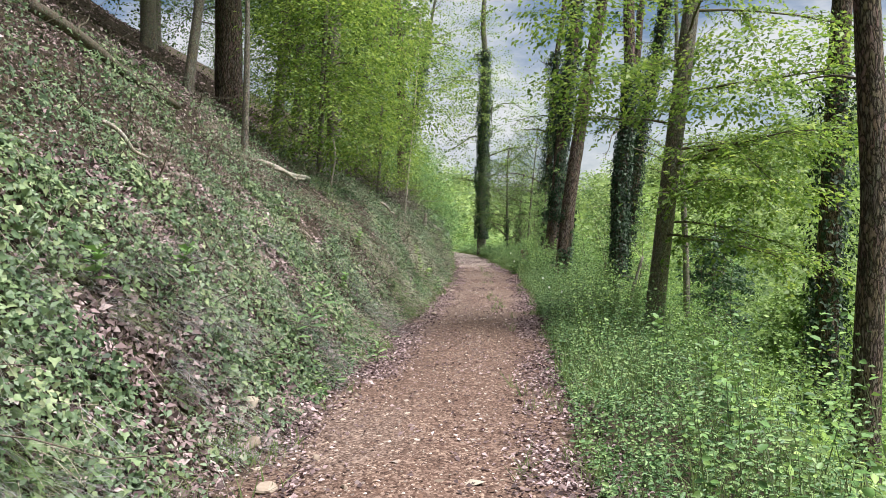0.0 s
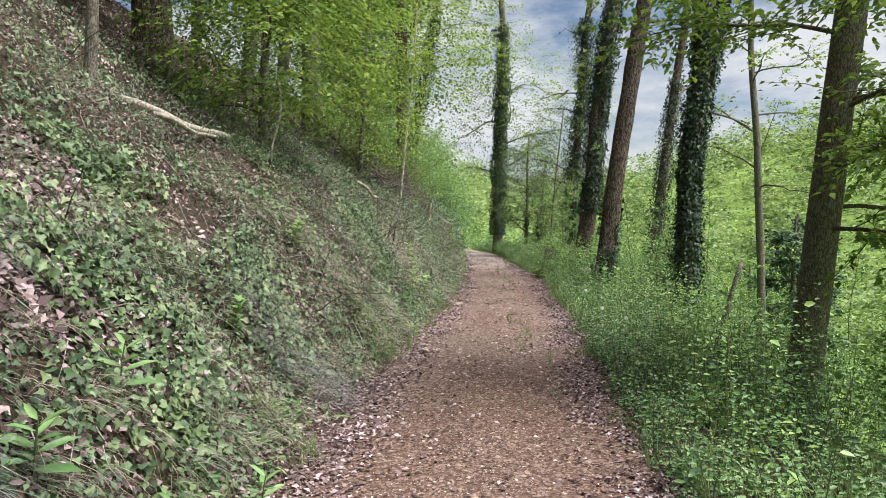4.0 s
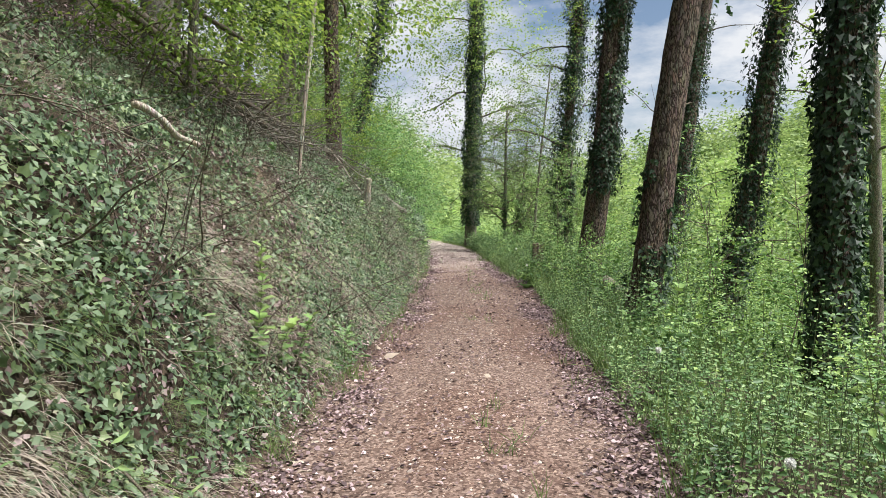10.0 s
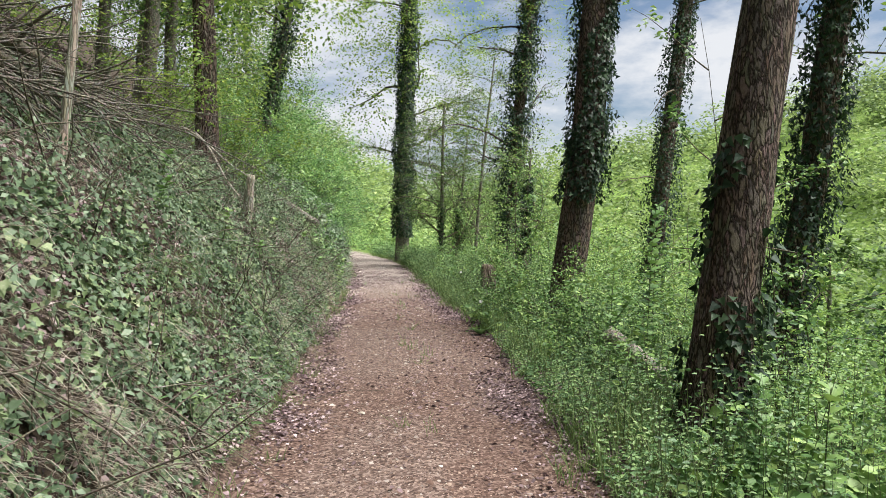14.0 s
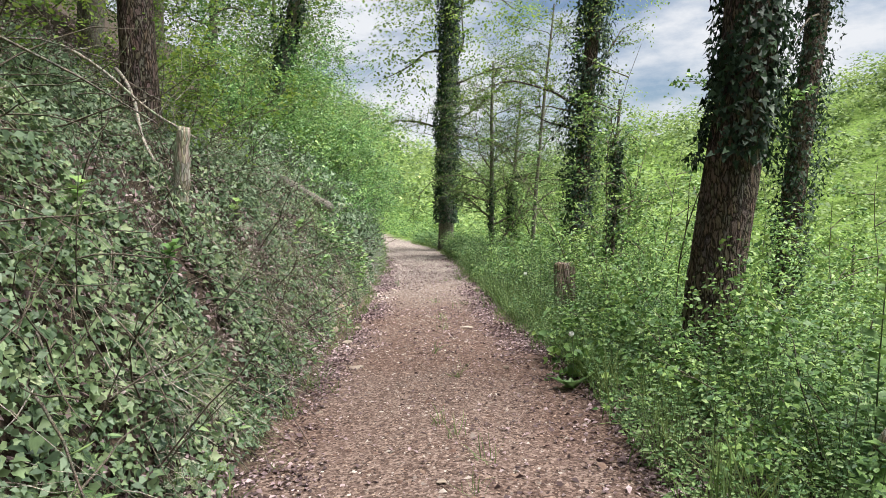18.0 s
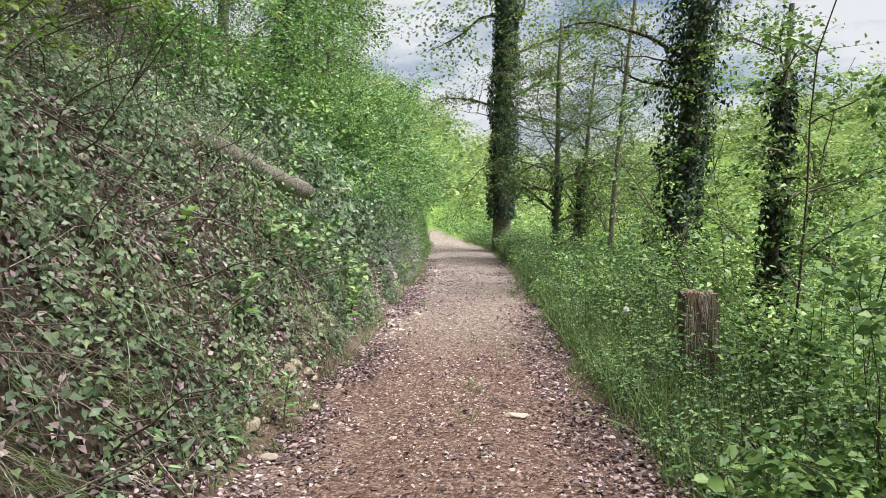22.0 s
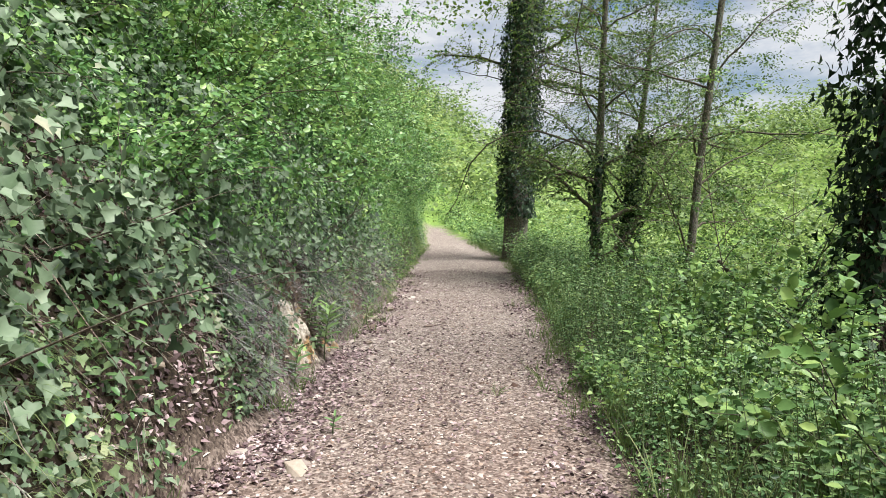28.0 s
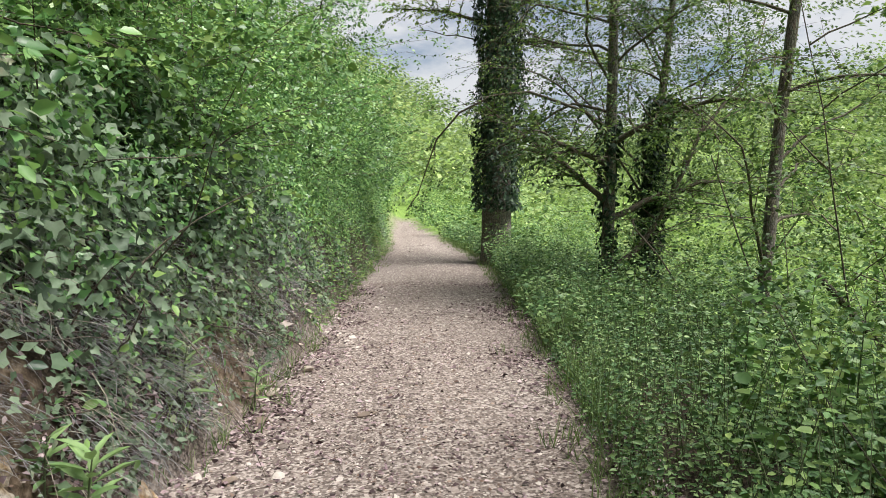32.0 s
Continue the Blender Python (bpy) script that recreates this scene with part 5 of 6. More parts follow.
pos_, way_, face_, size_ = np.concatenate(pos_all), np.concatenate(way_all), np.concatenate(face_all), np.concatenate(size_all)
tagged(part("wood_foliage", scatter("wood_foliage", LEAF_FAR, pos_, way_, face_, size_ * rng.uniform(0.6, 1.3, len(pos_))), M_WOOD_SHADED), "spring-green foliage filling the wood above the bank", "foliage", kind="stuff")

# crowns without trunks, added over the wood to shade it
pos_all, way_all, face_all = [], [], []
for k in range(300):
    y, u = rng.uniform(-8, 72), 3.5 + 20 * rng.uniform()
    # the last clumps stay out of view, added to keep sun off the upper slope
    near = k >= 230
    if near:
        y, u = rng.uniform(-8, 17), rng.uniform(2.4, 6.0)
    x = float(edge_left(y)) - u
    s = rng.uniform(1.6, 2.8)
    a, b, c = crown_cloud(40, np.array([x, y, rng.uniform(11, 14) if near else float(ground_z(x, y)) + rng.uniform(8.5, 14)]), (s * 1.3, s * 1.3, s * 0.7), 6, 0.5, k % 19)
    pos_all.append(a), way_all.append(b), face_all.append(c)
pos_, way_, face_ = np.concatenate(pos_all), np.concatenate(way_all), np.concatenate(face_all)
tagged(part("shading_canopy", scatter("shading_canopy", LEAF_FAR, pos_, way_, face_, rng.uniform(0.18, 0.36, len(pos_))), M_WOOD_SHADED), "spring-green crowns added above the wood to shade it", "foliage", kind="stuff")


# ---- the green hedge of young trees on the bank further on ----
def bush(x, y, reach, height, stems, twigs, leaves, leaf, material, name, label, toward=(0.5, -0.1), group="", sink=0.05, big=False):
    z = float(ground_z(x, y)) - sink
    t = thing(name, label, "bush", group, at=(x, y, z))
    st = []
    for k in range(stems):
        a = rng.uniform(0, 6.28)
        d = np.array([math.cos(a) * reach + toward[0], math.sin(a) * reach + toward[1], height * rng.uniform(0.4, 1.0)])
        st.append(limb((math.cos(a) * 0.12, math.sin(a) * 0.12, 0), d, float(np.linalg.norm(d)) * rng.uniform(0.8, 1.1), 0.018, 0.5, 0.35, 5))
    tl, pos, way = branchwork(st, twigs, 0.55 * max(reach, 0.6), leaves, 1.0, 0.6, 0.12)
    limb_parts("stem", [(a_, b_ * 0.42) for a_, b_ in st], tl, M_TWIG, t, 0.2)
    tagged(part("foliage", scatter("foliage", LEAF_ROUND if big else LEAF_OVAL if y < 36.5 and x < 0 else LEAF_DIAMOND, pos, way, leaf_up(len(pos), 0.7, (toward[0] * 0.8, -0.35)), rng.uniform(0.6, 1.3, len(pos)) * leaf), material, t), kind="stuff")
    return t


for k, y in enumerate(np.arange(36.1, 66, 1.6)):
    u = 0.75 + 0.4 * (k % 3)
    far = y > 46
    bush(float(edge_left(y)) - u, float(y), 1.0, 2.0 + 0.8 * (k % 2), 15, 20 if far else 28, 12 if far else 18, 0.07 if far else 0.05, M_HEDGE, "hedge_bush", "dense green hornbeam bush growing out of the bank", (0.15 if y < 37 else 0.45, -0.1), "hedge on the bank")
for k, y in enumerate(np.arange(35, 72, 2.3)):
    far = y > 46
    bush(float(edge_left(y)) - 2.7, float(y), 1.4, 4.2 + 0.8 * (k % 2), 16, 22 if far else 28, 12 if far else 18, 0.08 if far else 0.06, M_HEDGE, "tall_hedge_bush", "tall green bush leaning out from the bank", (1.2 if far else -0.2 if y < 39 else 0.5, 0.25 if y < 37 else -0.1), "hedge on the bank")
for y, u, rch, h in ((36.4, 2.3, 0.8, 1.9), (37.6, 1.6, 0.8, 1.7), (39.2, 1.6, 1.0, 2.0), (40.8, 1.3, 0.9, 1.6)):
    bush(float(edge_left(y)) - u, y, rch, h, 13, 18, 13, 0.058, M_SHRUB, "hazel_bush", "hazel bush with broad bright green leaves on the bank", (0.5, -0.2), "hazels on the bank", big=True)
for y, u, rch, h in ((26.0, 2.4, 1.2, 2.6), (29.5, 1.9, 1.1, 2.0), (31.5, 3.4, 1.2, 2.6), (24.5, 3.6, 1.6, 3.4)):
    bush(float(edge_left(y)) - u, y, rch, h, 11, 20, 18, 0.05, M_BEECH, "bank_shrub", "yellow-green shrub growing on the bank", (0.4, -0.1), "shrubs on the bank")
for y, u, rch, h in ((32.25, 0.4, 0.18, 0.3), (31.85, 0.55, 0.16, 0.26)):
    bush(float(edge_left(y)) - u, y, rch, h, 8, 7, 5, 0.06, M_HERB, "maple_bush", "low maple bush with broad bright green leaves below the bank", (0.3, -0.2), "maples at the foot of the bank", big=True)
for y, v, rch, h, lf in ((27.5, 0.4, 0.35, 0.55, 0.085), (28.2, 0.55, 0.4, 0.6, 0.085), (26.9, 0.7, 0.4, 0.6, 0.08), (20.5, 0.8, 0.35, 0.45, 0.085), (19.9, 1.1, 0.4, 0.55, 0.085), (37.4, 1.1, 0.5, 1.0, 0.085), (38.5, 1.35, 0.55, 1.1, 0.09), (39.6, 1.6, 0.6, 1.2, 0.09), (35.5, 1.2, 0.6, 1.9, 0.08), (40.6, 1.3, 0.5, 0.9, 0.085)):
    bush(float(edge_right(y)) + v, y, rch, h, 9, 10, 7, lf, M_SHRUB, "hazel_thicket", "young hazel with broad bright green leaves beside the path", (0.0, -0.05), "hazels beside the path", big=True)
# bushes whose darkened leaf colour gives the thicket its shaded depth
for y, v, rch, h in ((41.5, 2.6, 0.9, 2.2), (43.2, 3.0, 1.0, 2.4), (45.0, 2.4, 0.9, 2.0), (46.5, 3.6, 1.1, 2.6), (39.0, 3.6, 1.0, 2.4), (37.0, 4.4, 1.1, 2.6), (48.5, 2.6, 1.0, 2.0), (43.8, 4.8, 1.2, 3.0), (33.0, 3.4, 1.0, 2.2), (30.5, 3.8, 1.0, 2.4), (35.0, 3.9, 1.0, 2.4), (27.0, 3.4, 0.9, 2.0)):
    bush(float(edge_right(y)) + v, y, rch, h, 11, 18, 14, 0.058, M_WOOD_SHADED, "shade_bush", "green bush in the thicket with shade put into its leaf colour", (-0.1, 0.0), "bushes in the thicket")
# leafy bushes between path and valley
for y, v, rch, h, m in ((24.6, 1.2, 0.6, 1.5, M_SHRUB), (26.3, 1.0, 0.6, 1.6, M_SHRUB), (27.3, 1.5, 0.7, 1.9, M_SHRUB), (28.3, 0.9, 0.6, 1.4, M_SHRUB), (29.5, 1.1, 0.6, 1.7, M_SHRUB), (22.3, 1.9, 0.6, 1.3, M_SHRUB), (18.6, 2.2, 0.7, 1.2, M_SHRUB), (14.6, 1.8, 0.6, 1.0, M_SHRUB), (36.5, 0.95, 0.75, 1.2, M_SHRUB), (38.3, 1.5, 0.9, 1.7, M_SHRUB), (34.8, 1.4, 0.8, 1.6, M_HERB), (33.3, 1.9, 0.9, 2.4, M_SHRUB), (30.4, 1.6, 0.8, 2.2, M_SHRUB), (29.0, 2.4, 0.9, 2.6, M_SHRUB), (31.2, 2.9, 1.0, 3.0, M_SHRUB), (35.5, 2.8, 1.1, 3.2, M_SHRUB), (37.6, 3.2, 1.1, 2.9, M_SHRUB), (40.5, 2.4, 1.0, 1.8, M_SHRUB), (42.5, 1.7, 0.8, 1.2, M_HERB), (41.8, 4.0, 1.2, 2.6, M_SHRUB), (25.5, 2.7, 0.9, 2.2, M_SHRUB), (23.2, 3.6, 1.0, 2.2, M_SHRUB), (19.2, 4.6, 1.0, 1.8, M_SHRUB), (47.5, 2.6, 1.1, 1.8, M_SHRUB), (50.5, 3.6, 1.3, 2.4, M_SHRUB), (44.5, 6.0, 1.4, 3.0, M_SHRUB), (16.0, 3.2, 0.8, 1.0, M_SHRUB), (10.0, 4.5, 1.0, 1.4, M_SHRUB), (28.0, 4.8, 1.2, 3.0, M_SHRUB), (34.0, 5.0, 1.3, 3.2, M_SHRUB), (39.5, 6.0, 1.3, 3.2, M_SHRUB)):
    bush(float(edge_right(y)) + v, y, rch * 0.8, h, 10, 18, 16, 0.052, m, "path_shrub", "leafy green shrub beside the path", (-0.1, 0.0), "shrubs beside the path")


# ---- single things: stones, dead wood, post, plants ----
def rock_mesh(size, seed, points=15):
    """A broken, faceted rock: the hull of uneven points, with worn edges."""
    r = np.random.default_rng(seed)
    d = unit(r.normal(size=(points, 3))) * r.uniform(0.75, 1.1, (points, 1))
    bm = bmesh.new()
    vs = [bm.verts.new((a * size[0] / 2, b * size[1] / 2, max(c, -0.5) * size[2] / 2)) for a, b, c in d]
    bmesh.ops.convex_hull(bm, input=vs)
    bmesh.ops.delete(bm, geom=[v for v in bm.verts if not v.link_faces], context="VERTS")
    if max(size) > 0.11:
        bmesh.ops.bevel(bm, geom=[e for e in bm.edges if len(e.link_faces) == 2], offset=0.07 * min(size), segments=1, affect="EDGES")
    me = bpy.data.meshes.new("stone")
    bm.to_mesh(me)
    bm.free()
    return me


def stone(x, y, w, d, h, seed, label, material=M_STONE, lift=0.25):
    ob = part("stone", rock_mesh((w, d, h), seed), material)
    ob.matrix_basis = pose(x, y, float(ground_z(x, y)) + h * lift, 6 * math.sin(seed), 7 * math.cos(seed), seed * 47)
    return tagged(ob, label, "stone", "loose stones")


PALE = "pale limestone lying at the edge of the path"
for k, (x, y, w, d, h) in enumerate(((-1.43, 4.28, 0.16, 0.13, 0.09), (-1.26, 4.9, 0.08, 0.07, 0.05), (-0.95, 4.31, 0.07, 0.05, 0.03), (-0.95, 13.65, 0.15, 0.11, 0.07), (-1.27, 18.1, 0.17, 0.14, 0.12), (-1.19, 17.57, 0.18, 0.13, 0.12), (-0.96, 19.8, 0.11, 0.09, 0.07), (-0.7, 27.83, 0.24, 0.13, 0.05), (0.86, 27.7, 0.12, 0.09, 0.05), (-0.85, 35.28, 0.32, 0.17, 0.05), (0.53, 30.22, 0.24, 0.15, 0.05), (-0.65, 40.05, 0.16, 0.12, 0.03), (-1.21, 29.56, 0.16, 0.14, 0.13), (-1.26, 30.54, 0.17, 0.13, 0.13), (-1.0, 29.29, 0.13, 0.09, 0.07), (-1.05, 30.0, 0.15, 0.11, 0.1), (-1.02, 30.4, 0.12, 0.12, 0.08), (-1.45, 33.6, 0.14, 0.11, 0.1), (-1.5, 35.0, 0.16, 0.12, 0.1), (-1.62, 35.6, 0.12, 0.12, 0.11), (-1.5, 40.6, 0.2, 0.14, 0.09), (-1.4, 41.3, 0.16, 0.13, 0.08), (-1.35, 39.9, 0.13, 0.1, 0.07), (-1.2, 38.9, 0.12, 0.09, 0.06), (0.2, 24.6, 0.1, 0.07, 0.03), (-0.2, 22.4, 0.09, 0.06, 0.03), (0.75, 32.5, 0.1, 0.08, 0.03))):
    stone(x, y, w, d, h, k + 1, PALE)
stone(-1.9, 5.39, 0.24, 0.2, 0.17, 61, "pale rock showing through the ivy on the bank", lift=0.15)
stone(-1.75, 5.0, 0.16, 0.15, 0.13, 62, "pale rock showing through the ivy on the bank", lift=0.15)
stone(-2.0, 4.15, 0.13, 0.1, 0.09, 65, "pale rock showing through the ivy on the bank", lift=0.15)
stone(-2.15, 4.55, 0.11, 0.1, 0.08, 66, "pale rock showing through the ivy on the bank", lift=0.15)
stone(-1.7, 7.4, 0.15, 0.12, 0.1, 63, "pale rock showing through the ivy on the bank", lift=0.15)
stone(-2.2, 29.4, 0.15, 0.12, 0.1, 64, "pale rock showing through the ivy on the bank", lift=0.15)


# the bare ochre face where the bank has been cut away: broken blocks bedded in a steep patch of earth
def earth_face(y0, y1, z0, z1, n, seed, label, block=0.2):
    t = thing("earth_face", label, "earth bank", at=(float(edge_left((y0 + y1) / 2)), (y0 + y1) / 2, 0))
    ex, ey = t.location.x, t.location.y
    r = np.random.default_rng(seed)
    for k in range(n):
        y, want = r.uniform(y0, y1), r.uniform(z0, z1)
        us = np.linspace(0.02, 1.6, 60)
        u = float(np.interp(want, np.maximum.accumulate(ground_z(edge_left(y) - us, np.full(60, y))), us))
        x = float(edge_left(y)) - u
        z = float(ground_z(x, y))
        s = block * r.uniform(0.6, 1.2) * (1.35 if k % 3 == 0 else 0.55)
        ob = part("block", rock_mesh((s * 0.55, s * r.uniform(0.7, 1.5), s * r.uniform(0.6, 1.2)), seed * 50 + k, 12), M_STONE if k % 2 == 0 else M_EARTH, t)
        ob.matrix_basis = pose(x - ex - s * 0.06, y - ey, z - 0.01, r.uniform(-12, 12), r.uniform(-38, -18), r.uniform(-18, 18))
    return t


def rock_face(y0, y1, top, label):
    """A steep face of broken limestone and ochre earth standing out of the foot of the bank."""
    ny, nh = 90, 70
    ys, hs = np.linspace(y0, y1, ny), np.linspace(0.0, 1.0, nh)
    yy, hh = np.meshgrid(ys, hs, indexing="ij")
    side = np.minimum((yy - y0), (y1 - yy)) / (0.5 * (y1 - y0))
    crest = top * (0.45 + 0.55 * smooth01(side * 1.8)) * (0.8 + 0.4 * fbm(yy * 3.1, 0 * yy, 301))
    zz = -0.05 + crest * hh
    crag = np.abs(fbm(yy * 3.3 + 1.7, zz * 2.6, 303, 4) - 0.5) * 2
    steps = np.floor(fbm(yy * 4.5, zz * 5.5 + 3, 307, 2) * 7) / 7
    out = 0.1 * crag + 0.1 * steps + 0.03 * fbm(yy * 30, zz * 30, 309, 2)
    out = out * smooth01(side * 3) * smooth01((1 - hh) * 4) - 0.1 * smooth01(1 - side * 6) - 0.16 * smooth01((hh - 0.8) * 5)
    xx = edge_left(yy) - 0.03 - 0.24 * hh + out
    ii, jj = np.meshgrid(np.arange(ny - 1), np.arange(nh - 1), indexing="ij")
    f = np.stack([ii * nh + jj, (ii + 1) * nh + jj, (ii + 1) * nh + jj + 1, ii * nh + jj + 1], -1).reshape(-1, 4)
    cx, cy = float(edge_left((y0 + y1) / 2)), (y0 + y1) / 2
    t = thing("rock_face", label, "rock", at=(cx, cy, 0))
    part("rock", np_mesh("rock", np.stack([xx - cx, yy - cy, zz], -1).reshape(-1, 3), f), M_CRAG, t)
    return t


rock_face(37.1, 37.95, 0.9, "pale limestone and ochre earth bared at the foot of the bank")
rock_face(38.15, 38.75, 0.5, "low bare patch of pale limestone at the foot of the bank")
rock_face(40.3, 41.1, 0.55, "low bare patch of pale limestone at the foot of the bank")
earth_face(19.0, 20.0, 1.6, 2.2, 10, 13, "bare sandy earth near the top of the bank", 0.09)
earth_face(29.4, 31.4, 0.03, 0.4, 34, 17, "stony brown earth at the foot of the bank", 0.13)


def dead_wood(name, a, b, r0, r1, label, material=M_DEAD, lift=(0.05, 0.05), bend=0.05, sides=12, twigs=0, category="log"):
    """A length of dead wood between two places, with its bark end closed."""
    a, b = np.array(a, float), np.array(b, float)
    t = np.linspace(0, 1, 14)
    pts = a + (b - a) * t[:, None] + np.stack([np.sin(t * 5) * bend, np.cos(t * 4) * bend, np.sin(t * 7 + 1) * bend * 0.6], -1)
    pts[:, 2] += lift[0] + (lift[1] - lift[0]) * t
    rad = r0 + (r1 - r0) * t + 0.06 * r0 * np.sin(t * 23)
    pts = np.concatenate([pts[:1], pts, pts[-1:]])
    rad = np.concatenate([[r0 * 0.02], rad, [r1 * 0.02]])
    lines = [(pts - a, rad)]
    ob = thing(name, label, category, at=tuple(a))
    part("wood", tubes("wood", lines, sides), material, ob)
    for k in range(twigs):
        i = int(2 + (k + 0.5) / twigs * 11)
        m = limb(pts[i] - a, rng.normal(size=3) * np.array([1, 1, 0.6]) + np.array([0.3, 0, 0.5]), rng.uniform(0.3, 0.9), r1 * 0.5, 0.1, 0.5, 6)
        part("side_branch", tubes("side_branch", [m], 5), material, ob)
    return ob


dead_wood("fallen_log", (-5.0, 7.6, 4.12), (-4.05, 9.4, 3.28), 0.075, 0.05, "mossy brown fallen log lying on the ivy bank", M_TWIG, twigs=2)
dead_wood("dead_stick", (-3.55, 6.35, 2.6), (-3.2, 6.7, 2.27), 0.022, 0.016, "short grey stick lying among the ivy")
dead_wood("dead_stick", (-3.55, 11.9, 2.68), (-3.2, 12.9, 2.55), 0.03, 0.022, "pale broken branch lying on brown leaves")
dead_wood("fallen_log", (-3.75, 11.6, 2.78), (-3.2, 13.25, 2.6), 0.05, 0.04, "pale weathered log lying on brown leaf litter")
dead_wood("dead_stick", (-3.1, 14.7, 3.55), (-2.95, 14.1, 2.43), 0.022, 0.014, "bare pale forked stick leaning on the bank", lift=(0.1, 0.02), twigs=2)
dead_wood("dead_stick", (-2.4, 16.9, 2.3), (-2.1, 17.6, 2.05), 0.03, 0.022, "short broken stick in dry grass")
dead_wood("leaning_branch", (-5.2, 20.6, 4.6), (-2.5, 23.0, 2.7), 0.07, 0.045, "long brown fallen branch slanting down the bank", M_TWIG, lift=(0.25, 0.1), twigs=7, bend=0.16)
dead_wood("leaning_branch", (-4.4, 20.0, 4.0), (-2.6, 22.2, 2.65), 0.06, 0.04, "long brown fallen branch slanting down the bank", M_TWIG, lift=(0.2, 0.1), twigs=6, bend=0.14)
dead_wood("leaning_branch", (-4.4, 20.4, 4.7), (-2.7, 21.1, 3.5), 0.05, 0.03, "dark bent branch hanging over the bank", M_TWIG, lift=(0.3, 0.3), twigs=3, bend=0.12)
dead_wood("tree_stump", (-2.12, 26.75, 1.72), (-1.96, 26.66, 2.4), 0.095, 0.05, "pale weathered broken stump jutting from the ivy bank", lift=(0, 0), bend=0.015, category="stump")
dead_wood("dead_stick", (-3.1, 27.8, 2.9), (-2.0, 26.2, 1.95), 0.018, 0.01, "thin grey branch lying over the ivy", M_DEAD, lift=(0.25, 0.1), twigs=5)
dead_wood("dead_stick", (-2.9, 26.4, 2.75), (-1.9, 26.9, 2.15), 0.014, 0.008, "thin grey branch lying over the ivy", M_DEAD, lift=(0.3, 0.15), twigs=6)
dead_wood("fallen_log", (-2.37, 31.7, 2.15), (-1.79, 33.08, 1.68), 0.125, 0.115, "thick sawn grey log sticking out of the ivy bank", M_BARK, lift=(0.02, 0.06), bend=0.015, sides=18)
dead_wood("leaning_pole", (2.95, 15.3, -0.5), (3.55, 15.4, 1.0), 0.05, 0.028, "grey dead pole leaning among the shrubs", M_BARK, lift=(0, 0), twigs=2, bend=0.03)
dead_wood("fallen_log", (2.3, 14.75, float(ground_z(2.3, 14.75))), (2.85, 13.1, float(ground_z(2.85, 13.1))), 0.06, 0.05, "dark rotting log lying on the slope below the path", M_TWIG, twigs=3)
dead_wood("fallen_log", (2.5, 24.15, 0.36), (3.05, 23.45, -0.12), 0.085, 0.09, "cracked grey-brown log lying in the verge", M_DEAD, lift=(0.05, 0.05), bend=0.012, sides=16)
dead_wood("fallen_log", (6.2, 43.2, -2.1), (3.4, 42.2, 0.5), 0.045, 0.03, "thin dark fallen stem caught in the shrubs", M_TWIG, lift=(0.0, 0.2), twigs=3)


# the old wooden post beside the path
def wooden_post(x, y):
    z = float(ground_z(x, y))
    t = thing("wooden_post", "old brown weathered wooden post beside the path", "post", at=(x, y, z))
    bm = bmesh.new()
    bmesh.ops.create_cube(bm, size=1)
    bmesh.ops.subdivide_edges(bm, edges=bm.edges[:], cuts=5, use_grid_fill=True)
    for v in bm.verts:
        n = noise.noise(v.co * 5) * 0.03
        v.co = Vector((v.co.x * (0.29 + n), v.co.y * (0.19 + n), (v.co.z + 0.38) * 0.95 + n * (1.5 if v.co.z > 0.4 else 0)))
    bmesh.ops.bevel(bm, geom=[e for e in bm.edges if e.calc_face_angle(0) > 1.0], offset=0.012, segments=2, affect="EDGES")
    me = bpy.data.meshes.new("post")
    bm.to_mesh(me)
    bm.free()
    part("post", me, bark_mat("post_wood", (0.06, 0.045, 0.036), (0.17, 0.132, 0.105), (0.31, 0.26, 0.21), 2.0, 0.5, 0.12), t)
    return t


wooden_post(2.05, 31.05)


# dandelions gone to seed
def dandelion(x, y, h, seed, leaves=7):
    z = float(ground_z(x, y))
    r = np.random.default_rng(seed)
    t = thing("dandelion", "dandelion with a round white seed head on the verge", "dandelion", "dandelions", at=(x, y, z))
    top = np.array([r.normal() * 0.04, r.normal() * 0.04, h])
    pts = np.array([top * s + np.array([0.03 * math.sin(s * 3), 0, 0]) for s in np.linspace(0, 1, 7)])
    part("stalk", tubes("stalk", [(pts, np.full(7, 0.0028))], 6), M_STEM, t)
    d = unit(r.normal(size=(260, 3)))
    c = pts[-1] + np.array([0, 0, 0.004])
    side = unit(np.cross(d, r.normal(size=(260, 3))))
    pos = c + d * 0.006
    me = blades("seed_head", pos, d, side, np.full(260, 0.021), np.full(260, 0.004), np.zeros(260))
    part("seed_head", me, M_SEED, t, "round white downy seed head")
    for k in range(leaves):
        a = k * 6.28 / leaves + r.uniform(0, 0.6)
        me = scatter("leaf", LEAF_LOBED if k % 2 else LEAF_LONG, np.zeros((1, 3)) + 0.01, np.array([[math.cos(a), math.sin(a), 0.7]]), np.array([[-math.cos(a) * 0.5, -math.sin(a) * 0.5, 1.0]]), np.array([r.uniform(0.13, 0.24)]))
        part("leaf", me, M_HERB, t)


M_SEED = leaf_mat("seed_down", [(0.0, (0.62, 0.62, 0.43)), (1.0, (0.8, 0.8, 0.56))], 0.4, 0.9)
for k, (x, y, h) in enumerate(((1.44, 14.78, 0.38), (1.55, 13.77, 0.38), (1.5, 31.0, 0.66), (1.5, 17.2, 0.45), (1.74, 44.6, 0.5), (1.35, 26.8, 0.5))):
    dandelion(x, y, h, 20 + k)


